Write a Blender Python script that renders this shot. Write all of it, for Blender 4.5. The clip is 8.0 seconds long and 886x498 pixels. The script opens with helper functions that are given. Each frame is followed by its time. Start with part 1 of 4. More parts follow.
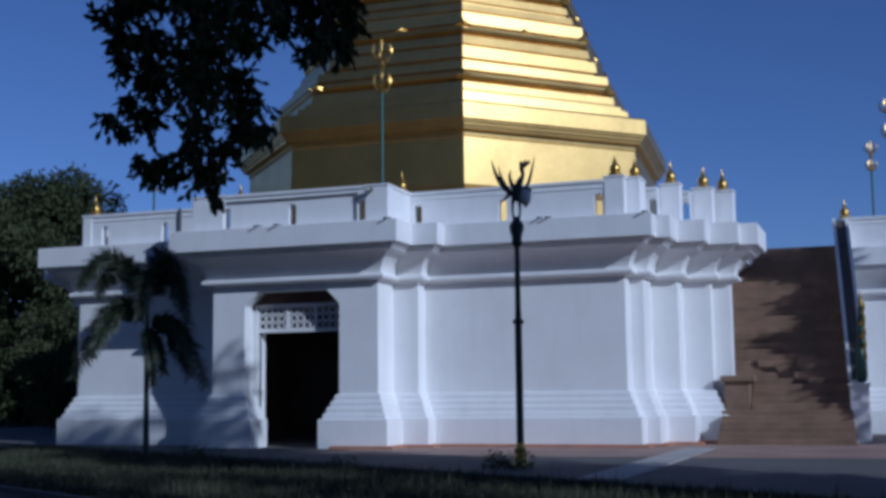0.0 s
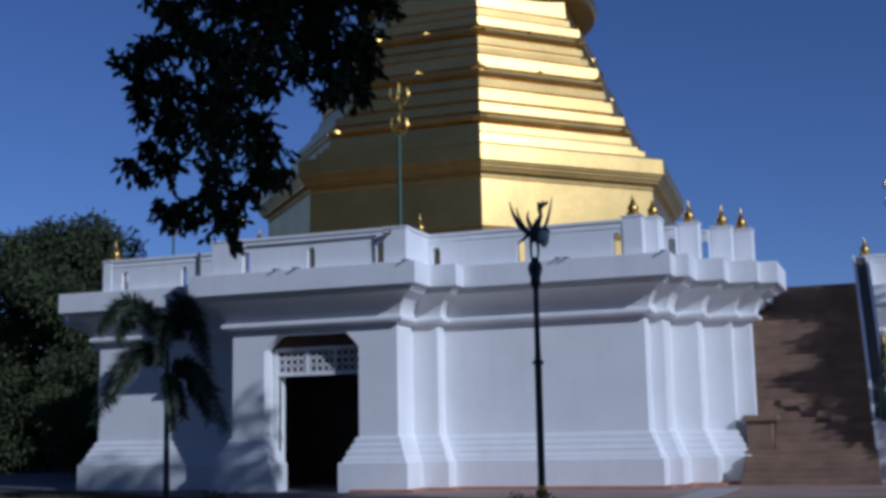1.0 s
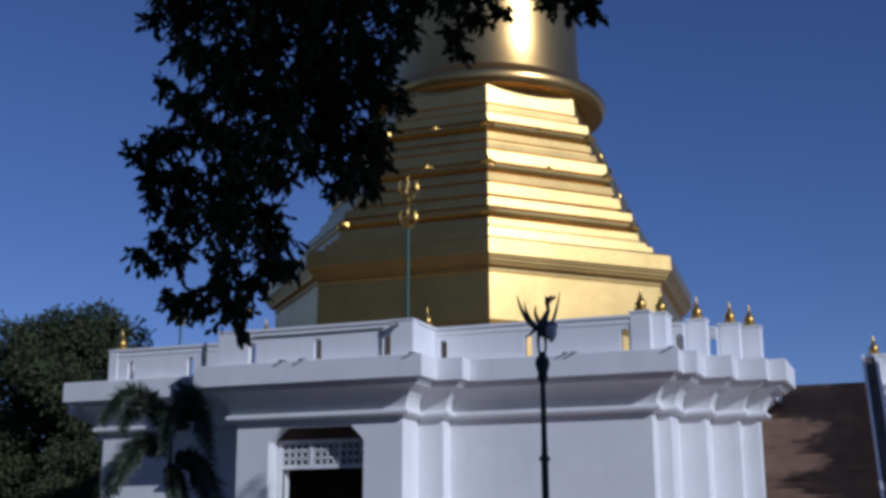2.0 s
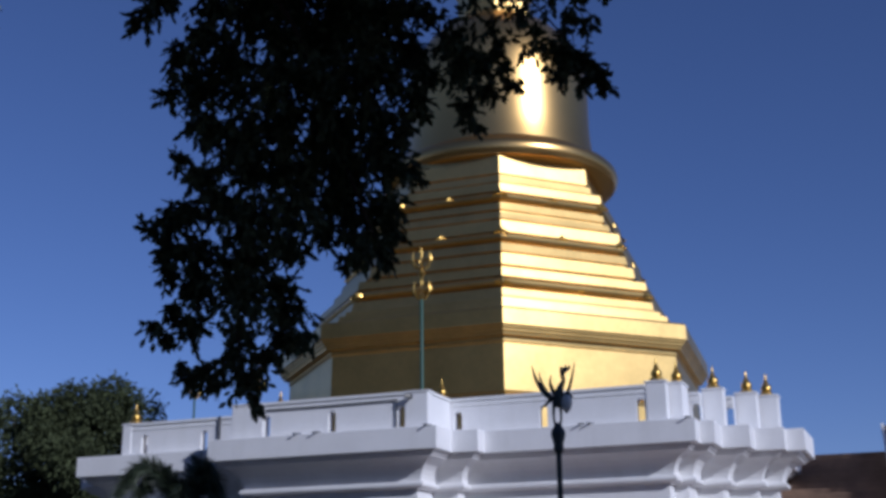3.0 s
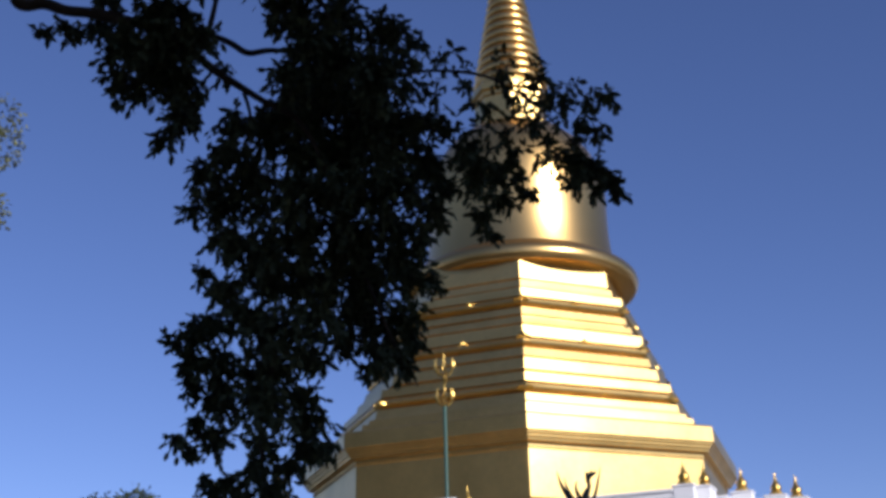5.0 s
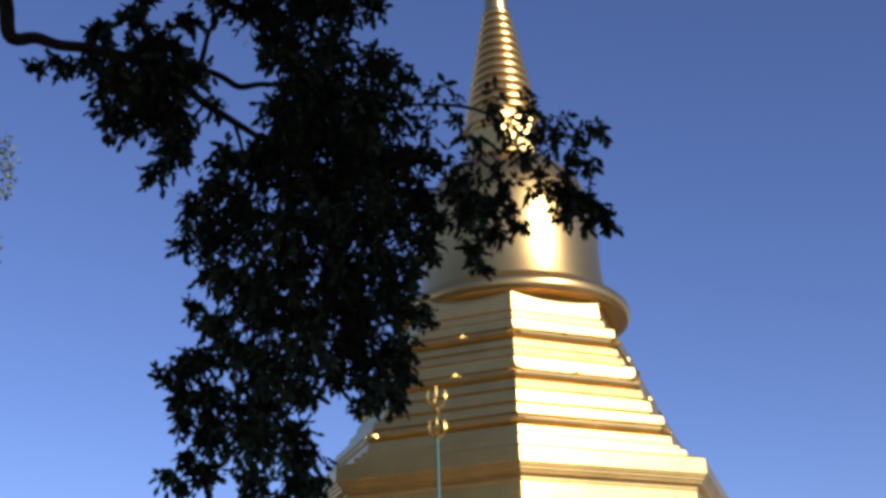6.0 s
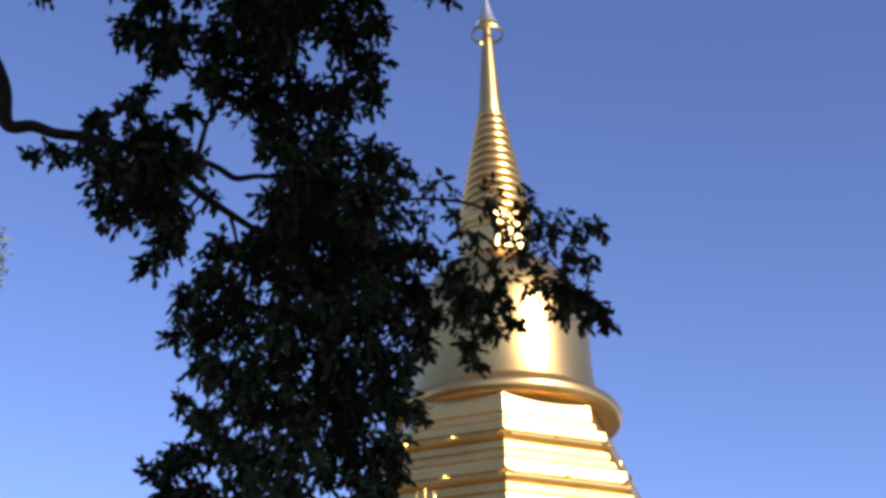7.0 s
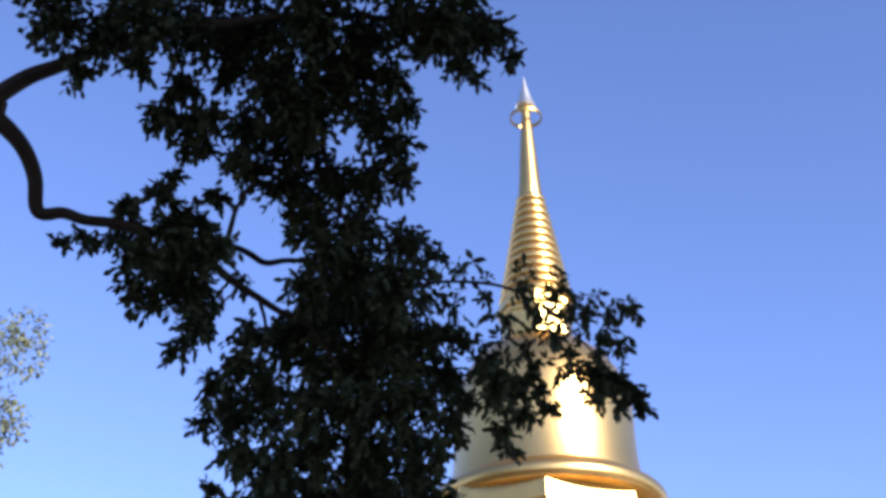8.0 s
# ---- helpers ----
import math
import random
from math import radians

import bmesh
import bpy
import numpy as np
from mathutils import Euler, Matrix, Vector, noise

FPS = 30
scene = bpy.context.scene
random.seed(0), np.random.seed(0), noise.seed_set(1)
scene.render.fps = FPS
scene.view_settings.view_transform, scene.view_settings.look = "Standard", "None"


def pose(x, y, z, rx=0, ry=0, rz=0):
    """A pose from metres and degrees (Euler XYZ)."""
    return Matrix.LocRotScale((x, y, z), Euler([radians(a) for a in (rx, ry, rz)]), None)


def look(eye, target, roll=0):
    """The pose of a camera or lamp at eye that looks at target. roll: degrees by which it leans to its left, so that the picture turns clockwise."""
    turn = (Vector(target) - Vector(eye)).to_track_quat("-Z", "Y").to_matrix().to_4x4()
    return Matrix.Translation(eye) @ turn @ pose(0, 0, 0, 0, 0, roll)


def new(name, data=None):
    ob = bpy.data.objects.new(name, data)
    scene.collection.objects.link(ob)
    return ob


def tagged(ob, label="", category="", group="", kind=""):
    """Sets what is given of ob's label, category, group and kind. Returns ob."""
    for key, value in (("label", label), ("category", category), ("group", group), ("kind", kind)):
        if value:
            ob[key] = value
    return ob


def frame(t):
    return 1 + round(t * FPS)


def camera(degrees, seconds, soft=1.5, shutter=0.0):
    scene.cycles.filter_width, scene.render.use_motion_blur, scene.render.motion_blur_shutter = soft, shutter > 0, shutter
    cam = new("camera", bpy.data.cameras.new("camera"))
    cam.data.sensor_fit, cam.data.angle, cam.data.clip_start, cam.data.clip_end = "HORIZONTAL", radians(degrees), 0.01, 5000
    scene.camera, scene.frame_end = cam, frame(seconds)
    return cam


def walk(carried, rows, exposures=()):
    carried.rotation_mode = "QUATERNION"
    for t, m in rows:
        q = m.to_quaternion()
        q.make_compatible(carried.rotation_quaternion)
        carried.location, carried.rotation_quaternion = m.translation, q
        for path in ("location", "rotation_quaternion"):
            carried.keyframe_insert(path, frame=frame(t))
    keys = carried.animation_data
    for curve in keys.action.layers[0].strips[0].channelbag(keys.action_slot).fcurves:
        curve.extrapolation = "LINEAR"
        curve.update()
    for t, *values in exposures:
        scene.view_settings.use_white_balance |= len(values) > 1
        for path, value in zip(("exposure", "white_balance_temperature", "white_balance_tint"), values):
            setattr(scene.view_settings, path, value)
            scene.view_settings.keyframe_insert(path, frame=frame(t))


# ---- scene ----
cam = camera(40.0, 8.0, soft=3.6)
PATH = [
    (0, pose(-0.000, 0.014, 1.511, 96.81, 0.59, 20.09)),
    (0.5, pose(0.003, -0.007, 1.495, 97.79, 0.70, 20.53)),
    (1, pose(-0.000, 0.002, 1.498, 98.80, 1.08, 21.03)),
    (1.5, pose(-0.005, 0.007, 1.500, 101.02, 0.48, 20.99)),
    (3, pose(0.003, -0.015, 1.496, 106.52, 0.58, 21.98)),
    (3.5, pose(0.008, -0.025, 1.503, 108.06, 0.99, 22.06)),
    (4, pose(0.021, -0.076, 1.485, 109.59, 1.71, 23.06)),
    (4.5, pose(0.061, -0.123, 1.470, 110.93, 1.42, 23.37)),
    (6, pose(0.086, -0.126, 1.490, 112.96, 1.62, 23.05)),
    (6.5, pose(0.054, -0.101, 1.462, 115.25, 1.28, 22.40)),
    (7, pose(0.001, -0.021, 1.512, 117.64, 1.00, 22.30)),
    (7.5, pose(0.027, 0.035, 1.543, 119.32, -0.28, 23.63)),
    (8, pose(0.048, 0.117, 1.570, 121.57, 0.51, 24.33)),
]
EXPOSURES = [(0.0, -0.2, 4760, 12), (1.5, -0.2, 4980, 15), (3.0, 0.05, 5250, 18), (3.5, 0.1, 5250, 18), (4.0, 0.4, 5420, 18), (4.5, 0.68, 5650, 18),
             (6.0, 1.1, 5900, 18), (6.5, 1.38, 6050, 18), (7.0, 1.75, 6150, 19), (8.0, 2.38, 6080, 16)]
walk(cam, PATH, EXPOSURES)

# ---- world and sun ----
SUN_AZ, SUN_EL = 62.0, 25.0          # azimuth from -y towards +x
sun_dir = Vector((math.sin(radians(SUN_AZ)) * math.cos(radians(SUN_EL)),
                  -math.cos(radians(SUN_AZ)) * math.cos(radians(SUN_EL)), math.sin(radians(SUN_EL))))
world = bpy.data.worlds.new("sky")
scene.world = world
world.use_nodes = True
wn = world.node_tree.nodes
sky = wn.new("ShaderNodeTexSky")
sky.sky_type = "NISHITA"
sky.sun_disc = False
sky.sun_elevation = radians(SUN_EL)
sky.sun_rotation = radians(180 - SUN_AZ)
sky.air_density, sky.dust_density, sky.ozone_density = 0.85, 0.05, 6.0
wn["Background"].inputs["Strength"].default_value = 0.058
warm = wn.new("ShaderNodeMix")               # the hazy air's slightly violet cast
warm.data_type, warm.blend_type = "RGBA", "MULTIPLY"
warm.inputs[0].default_value = 1.0
warm.inputs[7].default_value = (1.28, 1.0, 1.0, 1)
world.node_tree.links.new(sky.outputs[0], warm.inputs[6])
world.node_tree.links.new(warm.outputs[2], wn["Background"].inputs["Color"])
sun = new("sun", bpy.data.lights.new("sun", "SUN"))
sun.data.energy, sun.data.angle, sun.data.color = 2.8, radians(0.5), (1.0, 0.93, 0.82)
sun.matrix_world = look(sun_dir * 100, (0, 0, 0))


# ---- materials ----
def material(name, colour, rough=0.6, metal=0.0, vary=0.15, scale=3.0, fine=40.0, bump=0.15, random_piece=0.0, stains=0.0, bump_dist=0.02, gloss=0.5):
    m = bpy.data.materials.new(name)
    m.use_nodes = True
    nt = m.node_tree
    b = nt.nodes["Principled BSDF"]
    b.inputs["Roughness"].default_value = rough
    b.inputs["Metallic"].default_value = metal
    b.inputs["Specular IOR Level"].default_value = gloss
    co = nt.nodes.new("ShaderNodeTexCoord")
    big = nt.nodes.new("ShaderNodeTexNoise")
    big.inputs["Scale"].default_value, big.inputs["Detail"].default_value = scale, 6
    small = nt.nodes.new("ShaderNodeTexNoise")
    small.inputs["Scale"].default_value, small.inputs["Detail"].default_value = fine, 4
    for n in (big, small):
        nt.links.new(co.outputs["Object"], n.inputs["Vector"])
    mix = nt.nodes.new("ShaderNodeMath")
    mix.operation = "MULTIPLY_ADD"
    nt.links.new(small.outputs[0], mix.inputs[0])
    mix.inputs[1].default_value = 0.4
    nt.links.new(big.outputs[0], mix.inputs[2])
    ramp = nt.nodes.new("ShaderNodeValToRGB")
    lo = [max(0.0, c * (1 - vary)) for c in colour]
    hi = [min(1.0, c * (1 + vary)) for c in colour]
    ramp.color_ramp.elements[0].position, ramp.color_ramp.elements[1].position = 0.45, 0.95
    ramp.color_ramp.elements[0].color, ramp.color_ramp.elements[1].color = (*lo, 1), (*hi, 1)
    nt.links.new(mix.outputs[0], ramp.inputs[0])
    out = ramp.outputs[0]
    if stains:
        st = nt.nodes.new("ShaderNodeTexNoise")
        st.inputs["Scale"].default_value, st.inputs["Detail"].default_value = 1.0, 8
        mp = nt.nodes.new("ShaderNodeMapping")
        mp.inputs["Scale"].default_value = (2.2, 2.2, 0.25)
        nt.links.new(co.outputs["Object"], mp.inputs[0])
        nt.links.new(mp.outputs[0], st.inputs["Vector"])
        sr = nt.nodes.new("ShaderNodeValToRGB")
        sr.color_ramp.elements[0].position, sr.color_ramp.elements[1].position = 0.5, 0.78
        sr.color_ramp.elements[0].color, sr.color_ramp.elements[1].color = (1, 1, 1, 1), (1 - stains, 1 - stains, 1 - stains * 1.1, 1)
        nt.links.new(st.outputs[0], sr.inputs[0])
        mu = nt.nodes.new("ShaderNodeMix")
        mu.data_type, mu.blend_type = "RGBA", "MULTIPLY"
        mu.inputs[0].default_value = 1.0
        nt.links.new(out, mu.inputs[6])
        nt.links.new(sr.outputs[0], mu.inputs[7])
        out = mu.outputs[2]
    if random_piece:
        info = nt.nodes.new("ShaderNodeObjectInfo")
        geo = nt.nodes.new("ShaderNodeNewGeometry")
        add = nt.nodes.new("ShaderNodeMath")
        nt.links.new(info.outputs["Random"], add.inputs[0])
        nt.links.new(geo.outputs["Random Per Island"], add.inputs[1])
        mr = nt.nodes.new("ShaderNodeMapRange")
        mr.inputs["From Max"].default_value = 2.0
        mr.inputs["To Min"].default_value, mr.inputs["To Max"].default_value = 1 - random_piece, 1 + random_piece
        nt.links.new(add.outputs[0], mr.inputs[0])
        hs = nt.nodes.new("ShaderNodeHueSaturation")
        nt.links.new(mr.outputs[0], hs.inputs["Value"])
        nt.links.new(out, hs.inputs["Color"])
        out = hs.outputs[0]
    nt.links.new(out, b.inputs["Base Color"])
    if bump:
        bp = nt.nodes.new("ShaderNodeBump")
        bp.inputs["Strength"].default_value, bp.inputs["Distance"].default_value = bump, bump_dist
        nt.links.new(mix.outputs[0], bp.inputs["Height"])
        nt.links.new(bp.outputs[0], b.inputs["Normal"])
    return m


WHITE = material("white_limewash", (0.78, 0.78, 0.78), 0.75, vary=0.05, scale=0.8, fine=14, bump=0.08, stains=0.07)
WHITE_TRIM = material("white_paint_trim", (0.8, 0.8, 0.79), 0.6, vary=0.05, scale=2.0, fine=30, bump=0.06, stains=0.1)
GOLD = material("gold_paint", (0.66, 0.46, 0.16), 0.37, 1.0, vary=0.16, scale=0.6, fine=5, bump=0.10, bump_dist=0.05)
GOLD_BELL = material("smooth_gold", (0.70, 0.445, 0.15), 0.31, 1.0, vary=0.06, scale=0.6, fine=8, bump=0.04)
SILVER_GILT = material("pale_gilt", (0.86, 0.79, 0.66), 0.34, 1.0, vary=0.08, scale=4, fine=40, bump=0.05)
GILT = material("gilt_ornament", (0.58, 0.39, 0.10), 0.36, 1.0, vary=0.15, scale=8, fine=60, bump=0.1)
BROWN_STEP = material("laterite_step", (0.20, 0.128, 0.085), 0.8, vary=0.3, scale=1.5, fine=30, bump=0.3, random_piece=0.2)
DARK_COPING = material("dark_brown_coping", (0.10, 0.085, 0.07), 0.75, vary=0.3, scale=2.5, fine=25, bump=0.2)
BLACK_GREEN = material("dark_green_iron", (0.03, 0.045, 0.042), 0.45, 0.2, vary=0.2, scale=6, fine=50, bump=0.05)
GREEN_POLE = material("green_pole_paint", (0.02, 0.075, 0.05), 0.45, vary=0.2, scale=6, fine=50, bump=0.05)
WOOD = material("dark_wood", (0.09, 0.045, 0.03), 0.6, vary=0.3, scale=3, fine=40, bump=0.15)
KERB = material("terracotta_kerb", (0.36, 0.16, 0.09), 0.8, vary=0.2, scale=2, fine=30, bump=0.2, random_piece=0.15)
TILE = material("pavement_tile", (0.30, 0.20, 0.16), 0.75, vary=0.25, scale=0.6, fine=20, bump=0.2, random_piece=0.18)
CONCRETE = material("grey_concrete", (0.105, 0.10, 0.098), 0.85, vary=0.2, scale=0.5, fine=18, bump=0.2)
PALE = material("pale_concrete", (0.42, 0.40, 0.38), 0.85, vary=0.15, scale=0.8, fine=20, bump=0.15)
ASPHALT = material("old_asphalt", (0.03, 0.029, 0.028), 0.9, vary=0.3, scale=0.4, fine=60, bump=0.3)
SOIL = material("dry_ground", (0.09, 0.075, 0.05), 0.95, vary=0.35, scale=0.15, fine=8, bump=0.4)
GRASS = material("grass_blade", (0.03, 0.038, 0.016), 0.7, vary=0.35, scale=0.7, fine=6, bump=0.0, random_piece=0.3)
LEAF = material("broad_leaf", (0.09, 0.105, 0.055), 0.85, gloss=0.15, vary=0.3, scale=1.0, fine=10, bump=0.0, random_piece=0.35)
LEAF_FAR = material("far_leaf", (0.056, 0.070, 0.03), 0.8, gloss=0.2, vary=0.3, scale=0.3, fine=4, bump=0.0, random_piece=0.35)
LEAF_SUN = material("sunlit_leaf", (0.10, 0.11, 0.04), 0.6, vary=0.3, scale=0.6, fine=6, bump=0.0, random_piece=0.35)
PALM_LEAF = material("palm_leaf", (0.04, 0.055, 0.03), 0.5, vary=0.3, scale=1.0, fine=10, bump=0.0, random_piece=0.25)
BARK = material("bark", (0.075, 0.055, 0.04), 0.9, vary=0.35, scale=4, fine=40, bump=0.5)
DARK_METAL = material("drain_pipe", (0.08, 0.08, 0.085), 0.6, 0.2, vary=0.2, scale=6, fine=50, bump=0.05)
TERRACE = material("terrace_floor", (0.42, 0.38, 0.34), 0.8, vary=0.15, scale=0.5, fine=10, bump=0.1)
LAMP_GLASS = material("milky_lamp_glass", (0.7, 0.68, 0.6), 0.25, vary=0.08, scale=6, fine=30, bump=0.0)
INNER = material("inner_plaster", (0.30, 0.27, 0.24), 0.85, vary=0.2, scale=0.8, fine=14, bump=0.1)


# ---- mesh helpers ----
def part(name, bm, mat, parent=None, label="", smooth=False):
    me = bpy.data.meshes.new(name)
    bmesh.ops.recalc_face_normals(bm, faces=bm.faces)
    bm.to_mesh(me)
    bm.free()
    me.materials.append(mat)
    if smooth:
        for p in me.polygons:
            p.use_smooth = True
        me.set_sharp_from_angle(angle=radians(35))
    ob = new(name, me)
    if parent:
        ob.parent = parent
    if label:
        ob["label"] = label
    return ob


def raw_part(name, verts, faces, mat, parent=None, label=""):
    me = bpy.data.meshes.new(name)
    me.from_pydata(verts, [], faces)
    me.materials.append(mat)
    ob = new(name, me)
    if parent:
        ob.parent = parent
    if label:
        ob["label"] = label
    return ob


def thing(name, label, category, group="", kind="", at=(0, 0, 0)):
    e = new(name)
    e.empty_display_size = 0.2
    e.location = at
    return tagged(e, label, category, group, kind)


def box(bm, x0, x1, y0, y1, z0, z1, bevel=0.0):
    r = bmesh.ops.create_cube(bm, size=1.0)
    for v in r["verts"]:
        v.co = Vector((x0 + (v.co.x + 0.5) * (x1 - x0), y0 + (v.co.y + 0.5) * (y1 - y0), z0 + (v.co.z + 0.5) * (z1 - z0)))
    if bevel:
        es = list({e for v in r["verts"] for e in v.link_edges})
        bmesh.ops.bevel(bm, geom=es, offset=bevel, segments=2, affect="EDGES", profile=0.5)


def lathe(bm, profile, n=24, centre=(0, 0), turn=0.0, cap=True):
    """Turns a profile of (radius, height) round an upright axis."""
    rings = []
    for r, z in profile:
        rings.append([bm.verts.new((centre[0] + max(r, 0.001) * math.cos(turn + 2 * math.pi * i / n),
                                    centre[1] + max(r, 0.001) * math.sin(turn + 2 * math.pi * i / n), z)) for i in range(n)])
    for a, b in zip(rings, rings[1:]):
        for i in range(n):
            bm.faces.new((a[i], a[(i + 1) % n], b[(i + 1) % n], b[i]))
    if cap:
        bm.faces.new(rings[0][::-1])
        bm.faces.new(rings[-1])


def offset_path(pts, o, closed):
    out, n = [], len(pts)
    for i in range(n):
        a = Vector(pts[i - 1]) if closed or i > 0 else None
        b = Vector(pts[i])
        c = Vector(pts[(i + 1) % n]) if closed or i < n - 1 else None
        ns = []
        for p, q in ((a, b), (b, c)):
            if p is not None and q is not None:
                d = (q - p).normalized()
                ns.append(Vector((d.y, -d.x)))
        if len(ns) == 2:
            m = (ns[0] + ns[1]) / (1 + ns[0].dot(ns[1]))
        else:
            m = ns[0]
        out.append(b + m * o)
    return out


def sweep(bm, pts, profile, closed=True):
    """Runs a closed profile of (outward offset, height) along a plan path that turns anticlockwise."""
    rows = []
    for o, z in profile:
        rows.append([bm.verts.new((p.x, p.y, z)) for p in offset_path(pts, o, closed)])
    n, k = len(pts), len(profile)
    for j in range(k):
        a, b = rows[j], rows[(j + 1) % k]
        for i in range(n if closed else n - 1):
            bm.faces.new((a[i], a[(i + 1) % n], b[(i + 1) % n], b[i]))
    if not closed:
        bm.faces.new([r[0] for r in rows])
        bm.faces.new([r[-1] for r in rows][::-1])


def tube(bm, pts, n=8):
    """A tapered tube through (x, y, z, radius), smoothed between the points."""
    P = [np.array(p, float) for p in pts]
    fine = []
    for i in range(len(P) - 1):
        p0, p1, p2, p3 = P[max(i - 1, 0)], P[i], P[i + 1], P[min(i + 2, len(P) - 1)]
        for s in range(4):
            t = s / 4
            fine.append(0.5 * (2 * p1 + (p2 - p0) * t + (2 * p0 - 5 * p1 + 4 * p2 - p3) * t * t + (3 * p1 - p0 - 3 * p2 + p3) * t ** 3))
    fine.append(P[-1])
    rings = []
    for i, q in enumerate(fine):
        d = Vector(fine[min(i + 1, len(fine) - 1)][:3] - fine[max(i - 1, 0)][:3]).normalized()
        u = d.orthogonal().normalized() if i == 0 else (rings_u - d * rings_u.dot(d)).normalized()
        rings_u = u
        w = d.cross(u)
        rings.append([bm.verts.new(Vector(q[:3]) + (u * math.cos(2 * math.pi * k / n) + w * math.sin(2 * math.pi * k / n)) * max(q[3], 0.003)) for k in range(n)])
    for a, b in zip(rings, rings[1:]):
        for k in range(n):
            bm.faces.new((a[k], a[(k + 1) % n], b[(k + 1) % n], b[k]))
    bm.faces.new(rings[0][::-1])
    bm.faces.new(rings[-1])


def prism(bm, outline, axis, a0, a1):
    """Extrudes an outline of (s, z) along y (axis 'y', s is x) or along x (axis 'x', s is y), from a0 to a1."""
    mk = (lambda s, z, a: (s, a, z)) if axis == "y" else (lambda s, z, a: (a, s, z))
    A = [bm.verts.new(mk(s, z, a0)) for s, z in outline]
    B = [bm.verts.new(mk(s, z, a1)) for s, z in outline]
    n = len(outline)
    fa, fb = bm.faces.new(A), bm.faces.new(B[::-1])
    for i in range(n):
        bm.faces.new((A[i], B[i], B[(i + 1) % n], A[(i + 1) % n]))
    if n > 8:
        for f in (fa, fb):
            f.normal_update()
        bmesh.ops.triangulate(bm, faces=[fa, fb], ngon_method="EAR_CLIP")


# ---- ground ----
bm = bmesh.new()
N = 40
grid = [[None] * (N + 1) for _ in range(N + 1)]
for i in range(N + 1):
    for j in range(N + 1):
        u, w = (i / N - 0.5) * 2, (j / N - 0.5) * 2
        grid[i][j] = bm.verts.new((2500 * u * abs(u) ** 2, 2500 * w * abs(w) ** 2, -0.16))
for i in range(N):
    for j in range(N):
        bm.faces.new((grid[i][j], grid[i + 1][j], grid[i + 1][j + 1], grid[i][j + 1]))
tagged(part("ground", bm, SOIL), "bare dry ground round the temple", "ground", kind="structure")

# road in front, with the verge between it and the pavement
VERGE = Vector((12.6, -7.3)).normalized()         # way of the verge's edge
VN = Vector((VERGE.y, -VERGE.x))                  # towards the camera


def verge_strip(d0, d1, z0, z1, s0=-45, s1=45):
    o = Vector((-18.0, 28.3))
    b = bmesh.new()
    lo, hi = [], []
    for s, d in ((s0, d0), (s1, d0), (s1, d1), (s0, d1)):
        p = o + VERGE * s + VN * d
        lo.append(b.verts.new((p.x, p.y, z0)))
        hi.append(b.verts.new((p.x, p.y, z1)))
    b.faces.new(hi)
    for i in range(4):
        b.faces.new((lo[i], lo[(i + 1) % 4], hi[(i + 1) % 4], hi[i]))
    return b


tagged(part("road", verge_strip(7.6, 30, -0.3, -0.10), ASPHALT), "old dark asphalt road in tree shade", "road", kind="structure")
tagged(part("verge", verge_strip(0.14, 7.45, -0.3, -0.04), SOIL), "earth verge under grass beside the pavement", "verge", kind="structure")
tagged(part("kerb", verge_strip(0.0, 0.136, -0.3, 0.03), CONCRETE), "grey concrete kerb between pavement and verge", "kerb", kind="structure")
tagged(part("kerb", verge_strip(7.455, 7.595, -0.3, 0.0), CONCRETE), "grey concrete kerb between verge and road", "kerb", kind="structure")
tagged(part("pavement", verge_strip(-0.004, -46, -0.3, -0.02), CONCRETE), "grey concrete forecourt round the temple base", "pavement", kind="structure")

bm = bmesh.new()
box(bm, -14.5, 6.0, 29.2, 45.0, -0.2, -0.008)
tagged(part("apron", bm, TILE), "reddish tiled apron before the wall and stairway", "pavement", kind="structure")

bm = bmesh.new()
box(bm, -5.35, -4.5, 21.6, 33.6, -0.2, 0.004)
tagged(part("paving_band", bm, PALE), "pale concrete band across the forecourt to the stairway", "pavement", kind="structure")

# ---- temple base: plan and mouldings ----
PORCH_Y, STEP_Y, MAIN_Y = 32.8, 34.0, 34.6
XL, XR = -18.41, -15.24                      # door opening
MID = -16.75
right_side = [(-14.0, PORCH_Y), (-14.0, STEP_Y), (-13.2, STEP_Y), (-13.2, MAIN_Y), (-7.05, MAIN_Y), (-7.05, 35.3), (-6.65, 35.3),
              (-6.65, 36.6), (-5.87, 36.6), (-5.87, 37.6), (-5.03, 37.6), (-5.03, 38.1), (-4.51, 38.1), (-4.51, 38.7), (-5.4, 38.7), (-5.4, 46.0), (14.0, 46.0)]
left_front = [((2 * MID if i < 4 else -32.8) - x, y) for i, (x, y) in enumerate(right_side[:13])][::-1]
back = [(14.0, 66.0), (-28.29, 66.0)]
OUTER = right_side + back + left_front
WALL_PATH = [(XR, PORCH_Y + 0.6)] + [(XR, PORCH_Y)] + OUTER + [(XL, PORCH_Y), (XL, PORCH_Y + 0.6)]

base = thing("temple_base", "white limewashed stepped temple base with moulded cornice and parapet", "temple", at=(MID, 40, 0))


def bpart(name, bm, mat, label="", smooth=False, parent=None):
    ob = part(name, bm, mat, parent or base, label, smooth)
    if parent is None:
        ob.matrix_parent_inverse = base.matrix_basis.inverted()
    return ob


